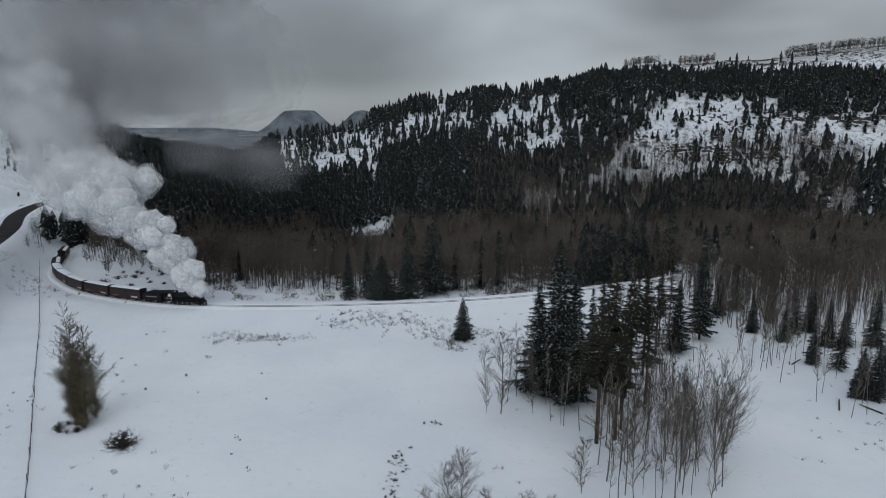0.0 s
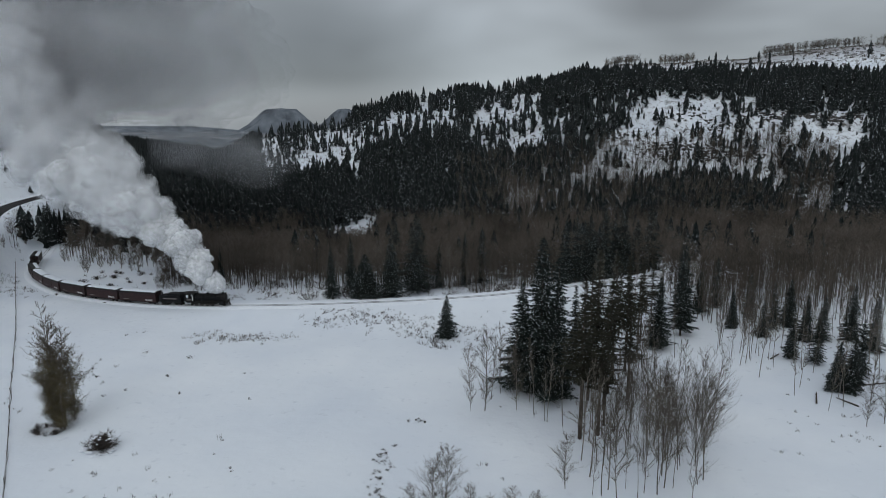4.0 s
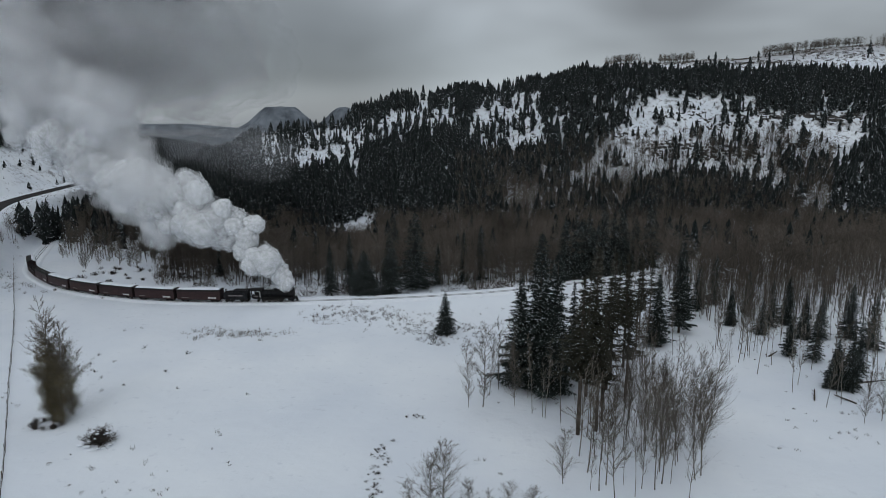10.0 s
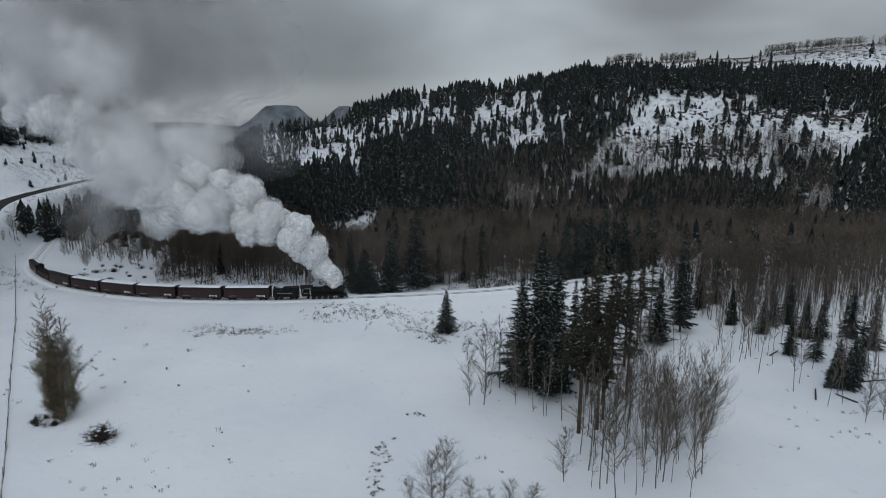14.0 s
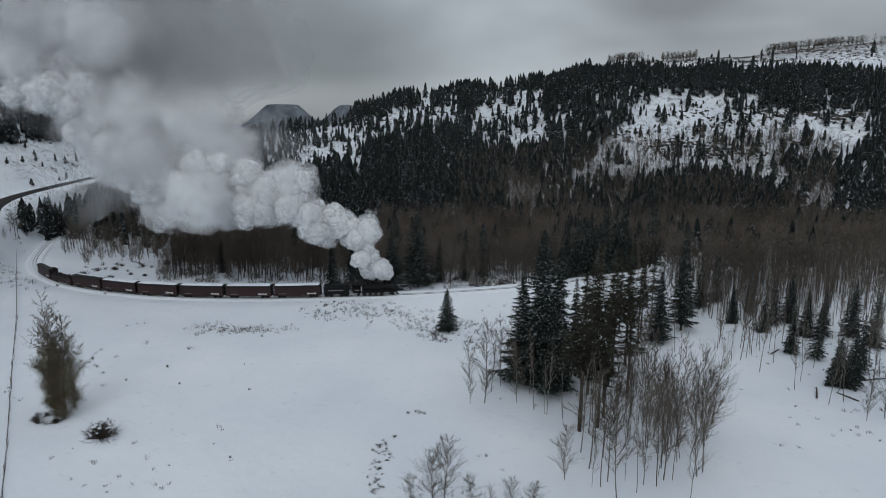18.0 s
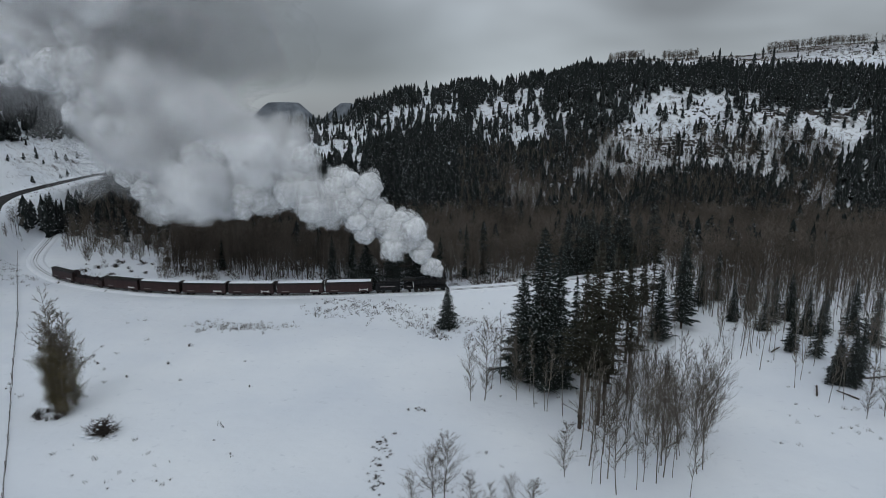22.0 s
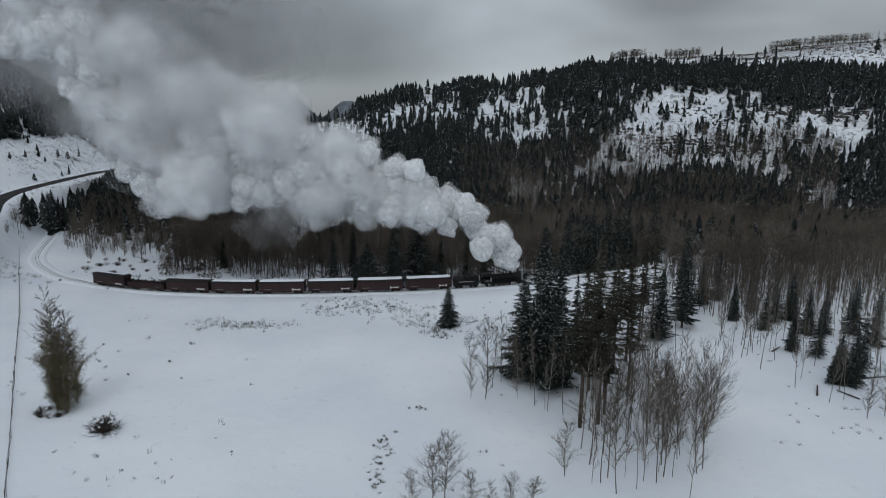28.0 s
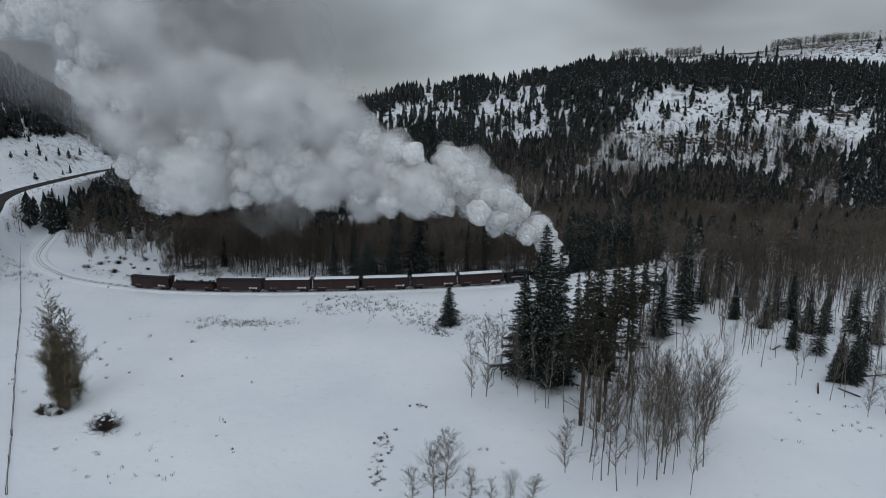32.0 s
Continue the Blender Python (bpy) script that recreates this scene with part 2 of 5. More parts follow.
STEAM_CORE = steam_material("steam_core", (0.95, 0.955, 0.965), 0.85, 0.7, 2.0)
STEAM_RIM = steam_material("steam_rim", (0.94, 0.945, 0.955), 0.46, 0.30, 2.2)
STEAM_EDGE = steam_material("steam_edge", (0.94, 0.945, 0.955), 0.20, 0.05, 3.0)
STEAM_SOFT = steam_material("thin_steam", (0.94, 0.945, 0.955), 0.20, 0.03, 1.5)
STEAM_FAINT = steam_material("faint_steam", (0.84, 0.845, 0.86), 0.07, 0.0, 1.3)
SMOKE = steam_material("thin_smoke", (0.52, 0.522, 0.535), 0.045, 0.018, 1.0)


# ---- mesh helpers ----
def link_mesh(name, bm, mats, parent=None, label="", smooth_faces=False):
    data = bpy.data.meshes.new(name)
    bm.to_mesh(data)
    bm.free()
    for m in mats if isinstance(mats, (list, tuple)) else (mats,):
        data.materials.append(m)
    if smooth_faces:
        data.polygons.foreach_set("use_smooth", [True] * len(data.polygons))
    ob = new(name, data)
    ob.parent = parent
    return tagged(ob, label)


def part(name, bm, mat, parent, label="", smooth_faces=False):
    return link_mesh(name, bm, mat, parent, label, smooth_faces)


def raw_mesh(name, verts, faces, mats, parent=None, slots=None, smooth_faces=False):
    data = bpy.data.meshes.new(name)
    data.from_pydata([tuple(v) for v in verts], [], [tuple(f) for f in faces])
    for m in mats if isinstance(mats, (list, tuple)) else (mats,):
        data.materials.append(m)
    if slots is not None:
        data.polygons.foreach_set("material_index", slots)
    if smooth_faces:
        data.polygons.foreach_set("use_smooth", [True] * len(data.polygons))
    data.update()
    ob = new(name, data)
    ob.parent = parent
    return ob


def box(bm, x0, x1, y0, y1, z0, z1, bevel=0.0):
    made = bmesh.ops.create_cube(bm, size=1.0, matrix=Matrix.Translation(((x0 + x1) / 2, (y0 + y1) / 2, (z0 + z1) / 2)) @ Matrix.Diagonal((x1 - x0, y1 - y0, z1 - z0, 1)))
    if bevel:
        edges = list({e for v in made["verts"] for e in v.link_edges})
        bmesh.ops.bevel(bm, geom=edges, offset=bevel, segments=1, affect="EDGES")


def rod(bm, a, b, r0, r1=None, sides=8):
    a, b = Vector(a), Vector(b)
    m = Matrix.Translation((a + b) / 2) @ (b - a).to_track_quat("Z", "Y").to_matrix().to_4x4()
    bmesh.ops.create_cone(bm, cap_ends=True, segments=sides, radius1=r0, radius2=r0 if r1 is None else r1, depth=(b - a).length, matrix=m)


def ball(bm, at, r, sx=1, sy=1, sz=1, sub=2):
    bmesh.ops.create_icosphere(bm, subdivisions=sub, radius=r, matrix=Matrix.Translation(at) @ Matrix.Diagonal((sx, sy, sz, 1)))


# ---- the lie of the land: x to the right, y ahead, z up, the railway at x = 4 is z = 0 ----
def smooth(a, b, v):
    w = np.clip((v - a) / (b - a), 0, 1)
    return w * w * (3 - 2 * w)


def spline(points, step=2.0):
    """A smooth line through the points, resampled at even steps."""
    p = np.array(points, float)
    p = np.vstack([2 * p[0] - p[1], p, 2 * p[-1] - p[-2]])
    out = []
    for i in range(1, len(p) - 2):
        for w in np.linspace(0, 1, 24, endpoint=False):
            a, b, c, d = p[i - 1], p[i], p[i + 1], p[i + 2]
            out.append(0.5 * (2 * b + (c - a) * w + (2 * a - 5 * b + 4 * c - d) * w ** 2 + (3 * b - a - 3 * c + d) * w ** 3))
    out = np.array(out + [p[-2]])
    s = np.r_[0, np.cumsum(np.linalg.norm(np.diff(out, axis=0), axis=1))]
    t = np.arange(0, s[-1], step)
    return np.stack([np.interp(t, s, out[:, k]) for k in range(out.shape[1])], 1)


TRACK = spline([(-236, 430, -9), (-196, 322, -5.7), (-167, 259, -4.3), (-146.6, 218, -3.4), (-127.5, 195, -2.8), (-108.4, 181, -2.3),
                (-81.5, 170.2, -1.7), (-51, 166.2, -1.1), (-16.8, 166.9, -0.4), (4.4, 169.5, 0), (20, 172.6, 0.4), (42, 180, 0.8),
                (68, 193, 0.6), (88, 213, -1.8), (98, 245, -5.0), (101, 290, -9.0)])
TRACK_S = np.r_[0, np.cumsum(np.linalg.norm(np.diff(TRACK[:, :2], axis=0), axis=1))]
ROAD = spline([(-120, 120, 7), (-152, 180, 6.5), (-185, 247, 6), (-212, 292, 6), (-227, 330, 6.2), (-235, 380, 6.6), (-240, 432, 7), (-232, 500, 7)], 4.0)


def nearest(line, x, y):
    """The distance to the line and the line's height there."""
    x, y = np.atleast_1d(np.asarray(x, float)), np.atleast_1d(np.asarray(y, float))
    if len(x) < 64:
        d = (x[:, None] - line[None, ::2, 0]) ** 2 + (y[:, None] - line[None, ::2, 1]) ** 2
        i = d.argmin(1)
        return np.sqrt(d.min(1)), line[::2, 2][i]
    best, high = np.full(x.shape, 1e9), np.zeros(x.shape)
    for px, py, pz in line[::2]:
        d = (x - px) ** 2 + (y - py) ** 2
        hit = d < best
        best[hit], high[hit] = d[hit], pz
    return np.sqrt(best), high


CREST_A = (-0.75, -0.42, -0.35, -0.30, -0.24, -0.166, -0.13, -0.076, 0.014, 0.104, 0.159, 0.204, 0.267, 0.375, 0.447, 0.537, 0.6, 0.706, 1.2)
CREST_E = (-0.055, -0.036, -0.030, -0.026, -0.020, -0.008, 0.007, 0.023, 0.035, 0.041, 0.05, 0.063, 0.079, 0.083, 0.086, 0.096, 0.104, 0.11, 0.11)


def wave(x, y, k, seed):
    """Soft rolling relief from a few crossed waves."""
    r = np.random.RandomState(seed)
    out = 0 * x
    for i in range(7):
        a, f, p = r.uniform(0, 2 * np.pi), k * r.uniform(0.6, 1.9), r.uniform(0, 6.3)
        out = out + np.sin((x * np.cos(a) + y * np.sin(a)) * f + p + 0.8 * np.sin((x * np.sin(a) - y * np.cos(a)) * f * 0.6 + p)) / 7
    return out


def height(x, y):
    x, y = np.atleast_1d(np.asarray(x, float)), np.atleast_1d(np.asarray(y, float))
    far = np.maximum(y, 60.0)
    a = x / far
    # snow field, the creek's valley behind the railway
    z = -4.2 + 1.3 * smooth(-45, -95, x) + 1.2 * smooth(40, 75, x) + 0.5 * wave(x, y, 0.035, 3) + 0.12 * wave(x, y, 0.22, 4)
    z = z + (-9.5 + 1.0 * wave(x, y, 0.03, 5)) * smooth(185, 325, y) * smooth(-190, -110, x)
    z = z - 22 * smooth(500, 1500, y)
    # the long forested ridge
    yc = 700 + 150 * smooth(0.05, 0.3, a)
    zc = 48 + np.interp(a, CREST_A, CREST_E) * yc
    right = smooth(0.10, 0.25, a)
    rise = zc + 13
    z1 = (1 - right) * (-13 + 0.2 * rise) + right * (3 + 4 * wave(x, y, 0.02, 6))
    z2 = (1 - right) * (-13 + 0.52 * rise) + right * (70 + 5 * wave(x, y, 0.015, 7))
    k1, k2 = 430 + 12 * wave(x, y, 0.02, 8), 525 + 14 * wave(x, y, 0.02, 9)
    hill = np.where(y < k1, -13 + (z1 + 13) * np.clip((y - 335) / (k1 - 335), 0, 1) ** 1.3,
           np.where(y < k2, z1 + (z2 - z1) * (y - k1) / (k2 - k1),
           np.where(y < yc, z2 + (zc - z2) * np.sin(0.5 * np.pi * np.clip((y - k2) / (yc - k2), 0, 1)),
                    zc - np.clip(y - yc, 0, 600) * 0.12)))
    hill = hill + (2.5 * wave(x, y, 0.05, 10) + 1.2 * wave(x, y, 0.16, 11)) * smooth(380, 480, y)
    # rock steps across the steep face
    step = right * smooth(440, 470, y) * smooth(545, 520, y)
    hill = hill + step * 1.3 * (0.4 + wave(x, y, 0.02, 14)) * np.sin(hill * 0.42 + 3.5 * wave(x, y, 0.03, 12)) + step * 2.0 * wave(x, y, 0.3, 15)
    on = smooth(-0.47, -0.26, a) * smooth(330, 360, y)
    z = z * (1 - on) + np.maximum(hill, z) * on
    # the hill above the road
    side = -(x + 232 + 0.06 * (y - 300))
    bank = 6 + np.clip(side, 0, 170) * 0.70 * (1 - 0.8 * smooth(500, 640, y)) + 1.5 * wave(x, y, 0.04, 13)
    ramp = smooth(-62, -4, side)
    z = np.where(side > -62, z * (1 - ramp) + np.where(side > 0, bank, 6) * ramp, z)
    z = z - np.clip(y - 620, 0, 900) * 0.05 * ramp
    # the beds of railway and road
    d, h = nearest(TRACK, x, y)
    w = smooth(17, 3.2, d) * smooth(480, 400, y)
    z = z * (1 - w) + (h - 0.35) * w
    d, h = nearest(ROAD, x, y)
    w = smooth(16, 5.5, d)
    z = z * (1 - w) + (h - 0.1) * w
    return z


# ---- the ground: one sheet to the horizon ----
def spaced(stops):
    out = []
    for a, b, step in stops:
        out += list(np.arange(a, b, step))
    return np.array(out + [stops[-1][1]])


gx = spaced([(-4600, -1200, 200), (-1200, -520, 40), (-520, -240, 7), (-240, 110, 2.2), (110, 520, 6), (520, 1200, 40), (1200, 4601, 200)])
gy = spaced([(-900, 0, 90), (0, 60, 10), (60, 260, 2.2), (260, 400, 4), (400, 560, 4), (560, 900, 10), (900, 1500, 50), (1500, 4701, 160)])
mx, my = np.meshgrid(gx, gy)
mz = height(mx.ravel(), my.ravel())
nx = len(gx)
quads = [(r * nx + c, r * nx + c + 1, (r + 1) * nx + c + 1, (r + 1) * nx + c) for r in range(len(gy) - 1) for c in range(nx - 1)]
ground = raw_mesh("ground", np.stack([mx.ravel(), my.ravel(), mz], 1), quads, SNOW_GROUND, smooth_faces=True)
tagged(ground, "snow-covered meadow, valley floor and rocky forested ridge", "ground", kind="structure")


def ribbon(name, line, offsets, mat, closed=False):
    """Sweeps a cross-section, given as (sideways, up) offsets, along a line."""
    d = np.gradient(line[:, :2], axis=0)
    d /= np.linalg.norm(d, axis=1)[:, None]
    side = np.stack([d[:, 1], -d[:, 0]], 1)
    verts, faces, k = [], [], len(offsets)
    for p, s in zip(line, side):
        for o, u in offsets:
            verts.append((p[0] + s[0] * o, p[1] + s[1] * o, p[2] + u))
    for i in range(len(line) - 1):
        for j in range(k if closed else k - 1):
            a, b = i * k + j, i * k + (j + 1) % k
            faces.append((a, b, b + k, a + k))
    return raw_mesh(name, verts, faces, mat)


road = ribbon("road", ROAD, [(-4.2, -0.6), (-3.8, 0.06), (0, 0.16), (3.8, 0.06), (4.2, -0.6)], ASPHALT)
tagged(road, "cleared wet asphalt road curving along the hillside", "road", kind="structure")
roadside = ribbon("road_bank", ROAD, [(-6.9, -0.5), (-6.2, 0.35), (-5.2, 0.42), (-4.3, -0.1)], SNOW)
tagged(roadside, "ploughed snow bank beside the road", "snow bank", kind="structure")

railway = tagged(new("railway"), "narrow-gauge railway line half buried in snow", "railway", kind="structure")
for side in (-0.457, 0.457):
    r = ribbon("rail", TRACK, [(side - 0.035, -0.3), (side - 0.035, 0.0), (side + 0.035, 0.0), (side + 0.035, -0.3)], STEEL)
    r.parent = railway
rut = ribbon("packed_snow", TRACK, [(-3.0, -0.4), (-2.2, 0.0), (-1.55, 0.04), (-1.2, -0.05), (-0.62, -0.05), (-0.55, -0.12), (-0.37, -0.12), (-0.3, -0.04), (0.3, -0.04), (0.37, -0.12), (0.55, -0.12), (0.62, -0.05), (1.2, -0.05), (1.55, 0.04), (2.2, 0.0), (3.0, -0.4)], SNOW)
rut.parent = railway

def far_hill(name, label, x, y, wide, deep, tall, flat, seed):
    """A distant table mountain: steep sides, level top, worn gullies."""
    r = np.random.RandomState(seed)
    verts, faces, n, rings = [], [], 56, 9
    for i in range(rings):
        w = i / (rings - 1)
        for j in range(n):
            a = 2 * math.pi * j / n
            rad = (1 - w * (1 - flat)) * (1 + 0.10 * math.sin(3 * a + seed) + 0.05 * math.sin(9 * a + 2 * w) + 0.09 * r.rand())
            up = tall * (0.72 * (w / 0.8) ** 2.0 if w < 0.8 else 0.72 + 0.28 * (w - 0.8) / 0.2) - 60 * (i == 0)
            verts.append((x + wide * rad * math.cos(a), y + deep * rad * math.sin(a), -40 + up))
    verts.append((x, y, -40 + tall * 1.03))
    for i in range(rings - 1):
        for j in range(n):
            faces.append((i * n + j, i * n + (j + 1) % n, (i + 1) * n + (j + 1) % n, (i + 1) * n + j))
    for j in range(n):
        faces.append(((rings - 1) * n + j, (rings - 1) * n + (j + 1) % n, rings * n))
    return tagged(raw_mesh(name, verts, faces, HAZED_ROCK), label, "mountain", kind="structure")


# lightened to blue-grey: the haze of distance is painted into this colour
HAZED_ROCK = mottled("hazed_mountain", (0.075, 0.085, 0.10), (0.20, 0.22, 0.25), 0.012, 0.9, detail=8.0)
far_hill("backdrop_mesa", "distant flat-topped mesa dusted with snow, painted hazy", -1010, 4000, 345, 260, 166, 0.24, 3)
far_hill("backdrop_ridge", "distant wooded mountain dusted with snow, painted hazy", -640, 4150, 300, 240, 166, 0.12, 5)
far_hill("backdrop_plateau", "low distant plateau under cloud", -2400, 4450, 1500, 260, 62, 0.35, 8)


# ---- the train; each vehicle's origin lies on the rails at its middle, x ahead ----
def bogie(parent, x, base=1.5, radius=0.40):
    bm = bmesh.new()
    for y in (-0.78, 0.78):
        box(bm, x - base / 2 - 0.35, x + base / 2 + 0.35, y - 0.06, y + 0.06, 0.36, 0.58, 0.03)
        box(bm, x - 0.32, x + 0.32, y - 0.09, y + 0.09, 0.26, 0.74, 0.03)
    box(bm, x - 0.16, x + 0.16, -0.95, 0.95, 0.5, 0.78)
    truck = part("bogie", bm, SOOT, parent)
    for dx in (-base / 2, base / 2):
        bm = bmesh.new()
        rod(bm, (0, -0.9, 0), (0, 0.9, 0), 0.06)
        for y in (-0.5, 0.5):
            rod(bm, (0, y - 0.06, 0), (0, y + 0.06, 0), radius, sides=18)
        w = part("wheelset", bm, SOOT, truck)
        w.matrix_basis = pose(x + dx, 0, radius)


def underframe(parent, half):
    bm = bmesh.new()
    box(bm, -half, half, -0.18, 0.18, 0.72, 0.98)
    for y in (-1.12, 1.0):
        box(bm, -half, half, y, y + 0.12, 0.78, 0.98)
    for y in (-0.7, 0.7):
        rod(bm, (-half + 2.6, y, 0.8), (-1.6, y, 0.42), 0.025, sides=5)
        rod(bm, (-1.6, y, 0.42), (1.6, y, 0.42), 0.025, sides=5)
        rod(bm, (1.6, y, 0.42), (half - 2.6, y, 0.8), 0.025, sides=5)
    part("underframe", bm, SOOT, parent)
    for e in (-1, 1):
        bm = bmesh.new()
        box(bm, min(e * half, e * (half + 0.38)), max(e * half, e * (half + 0.38)), -0.11, 0.11, 0.62, 0.86, 0.03)
        box(bm, min(e * (half + 0.2), e * (half + 0.4)), max(e * (half + 0.2), e * (half + 0.4)), -0.17, 0.17, 0.58, 0.92, 0.04)
        part("coupler", bm, SOOT, parent)


def lettering(parent, x0, x1, z, tall, mat, y=1.305, words=3, ends=False):
    """Rows of plain bars where the paint carries writing."""
    for side in (-1, 1):
        bm = bmesh.new()
        w = (x1 - x0) / words
        for i in range(words):
            a, b = x0 + i * w + 0.04, x0 + (i + 1) * w - 0.04
            box(bm, a, b, min(side * y, side * (y + 0.012)), max(side * y, side * (y + 0.012)), z - tall / 2, z + tall / 2)
        if ends:
            for xx in (x0 - 0.22, x1 + 0.02):
                box(bm, xx, xx + 0.2, min(side * y, side * (y + 0.012)), max(side * y, side * (y + 0.012)), z - tall * 0.95, z + tall * 0.95)
        part("lettering", bm, mat, parent, "unreadable pale painted lettering")


def railway_car(name, label, long=12.5, snow=1.0, tail=False):
    thing = tagged(new(name), label, "railway car", "train")
    half = long / 2
    bm = bmesh.new()
    box(bm, -half, half, -1.25, 1.25, 0.72, 3.45, 0.03)
    body = part("body", bm, MAROON, thing)
    # darker bands along the top and foot of each side
    bm = bmesh.new()
    for y in (-1.29, 1.25):
        box(bm, -half, half, y, y + 0.04, 2.95, 3.46)
        box(bm, -half, half, y, y + 0.04, 0.68, 0.80)
    part("dark_bands", bm, MAROON_DARK, thing, "darker band below the eaves")
    # low arched roof with overhanging ends
    verts, faces = [], []
    prof = [(-1.42, 3.40), (-1.40, 3.48), (-0.9, 3.68), (0, 3.76), (0.9, 3.68), (1.40, 3.48), (1.42, 3.40)]
    for x in (-half - 0.25, half + 0.25):
        verts += [(x, y, z) for y, z in prof]
    k = len(prof)
    faces = [(i, i + 1, i + 1 + k, i + k) for i in range(k - 1)] + [tuple(range(k))[::-1], tuple(range(k, 2 * k)), (k - 1, 0, k, 2 * k - 1)]
    raw_mesh("roof", verts, faces, SOOT, thing)
    # snow on the roof, thinner along the eaves, in drifts
    if snow > 0:
        r = random.Random(int(long * 100 + snow * 17 + len(label)))
        verts, faces, nx_, ys = [], [], 26, (-1.22, -1.1, -0.7, 0, 0.7, 1.25, 1.36) if snow > 0.75 else (0.1, 0.25, 0.5, 0.7, 0.95, 1.25, 1.36)
        for i in range(nx_ + 1):
            x = -half * 0.985 + long * 0.985 * i / nx_
            for y in ys:
                base = np.interp(abs(y), (0, 0.9, 1.4), (3.76, 3.68, 3.48))
                z = base + (0.17 * snow * r.uniform(0.7, 1.2) if abs(y) < 1.3 and 0 < i < nx_ and ys[0] < y else -0.03)
                verts.append((x, y, z))
        m = len(ys)
        faces = [(i * m + j, i * m + j + 1, (i + 1) * m + j + 1, (i + 1) * m + j) for i in range(nx_) for j in range(m - 1)]
        ob = raw_mesh("roof_snow", verts, [f[::-1] for f in faces], SNOW, thing, smooth_faces=True)
        tagged(ob, "white snow on the roof")
    for e in (-1, 1):
        bm = bmesh.new()
        x = e * (half + 0.02)
        box(bm, min(x, x + e * 0.05), max(x, x + e * 0.05), -0.42, 0.42, 0.85, 3.35)
        part("end_door", bm, MAROON_DARK, thing)
        bm = bmesh.new()
        for y in (-1.15, -0.75):
            rod(bm, (e * (half + 0.12), y, 0.8), (e * (half + 0.12), y, 3.5), 0.025, sides=5)
        for q in range(6):
            rod(bm, (e * (half + 0.12), -1.15, 1.0 + 0.44 * q), (e * (half + 0.12), -0.75, 1.0 + 0.44 * q), 0.02, sides=5)
        part("ladder", bm, SOOT, thing)
    for side in (-1, 1):
        bm = bmesh.new()
        y = side * 1.275
        box(bm, -0.95, 0.95, min(y, y + side * 0.05), max(y, y + side * 0.05), 0.82, 2.9, 0.01)
        box(bm, -1.2, 2.2, min(y, y + side * 0.07), max(y, y + side * 0.07), 2.9, 2.97)
        part("side_door", bm, MAROON, thing)
    lettering(thing, 3.0, 4.85, 1.30, 0.34, LETTER, 1.29, 4, True)
    lettering(thing, -4.9, -2.9, 1.30, 0.24, LETTER_DULL, 1.29, 5)
    underframe(thing, half)
    bogie(thing, -half + 1.9)
    bogie(thing, half - 1.9)
    if tail:
        bm = bmesh.new()
        for y in (-0.9, 0.9):
            rod(bm, (-half - 0.6, y, 0.95), (-half - 0.6, y, 3.4), 0.04, sides=6)
        rod(bm, (-half - 0.6, -0.9, 1.9), (-half - 0.6, 0.9, 1.9), 0.04, sides=6)
        box(bm, -half - 0.7, -half, -1.15, 1.15, 0.9, 1.0)
        part("end_platform", bm, SOOT, thing)
        bm = bmesh.new()
        box(bm, half - 0.1, half + 0.85, -0.55, 0.55, 3.2, 4.15, 0.05)
        part("roof_hatch", bm, MAROON_DARK, thing)
    return thing


def gondola():
    thing = tagged(new("open_gondola"), "open maroon gondola with uneven dark upright blocks", "railway car", "train")
    half = 6.2
    bm = bmesh.new()
    for y in (-1.25, 1.17):
        box(bm, -half, half, y, y + 0.08, 0.72, 2.3, 0.02)
    for x in (-half, half - 0.08):
        box(bm, x, x + 0.08, -1.25, 1.25, 0.72, 2.3, 0.02)
    box(bm, -half, half, -1.2, 1.2, 0.95, 1.05)
    part("body", bm, MAROON, thing)
    for i in range(11):
        x = -half + 0.3 + i * (2 * half - 0.6) / 10
        for y in (-1.31, 1.25):
            bm = bmesh.new()
            box(bm, x - 0.06, x + 0.06, y, y + 0.06, 0.72, 2.33)
            part("stake", bm, MAROON_DARK, thing)
    # plain dark blocks, added for a row of unidentified dark bumps
    r = random.Random(5)
    for i in range(30):
        bm = bmesh.new()
        x, y = -half + 0.7 + (2 * half - 1.4) * (i + r.uniform(-0.3, 0.3)) / 29, r.choice((-0.75, -0.3, 0.3, 0.75))
        top = r.uniform(2.45, 3.1)
        box(bm, x - 0.2, x + 0.2, y - 0.22, y + 0.22, 1.02, top, 0.09)
        part("dark_block", bm, DARK_BLOCKS, thing)
    lettering(thing, 3.4, 4.6, 1.35, 0.2, LETTER_DULL, 1.315, 3)
    underframe(thing, half)
    bogie(thing, -half + 1.9)
    bogie(thing, half - 1.9)
    return thing


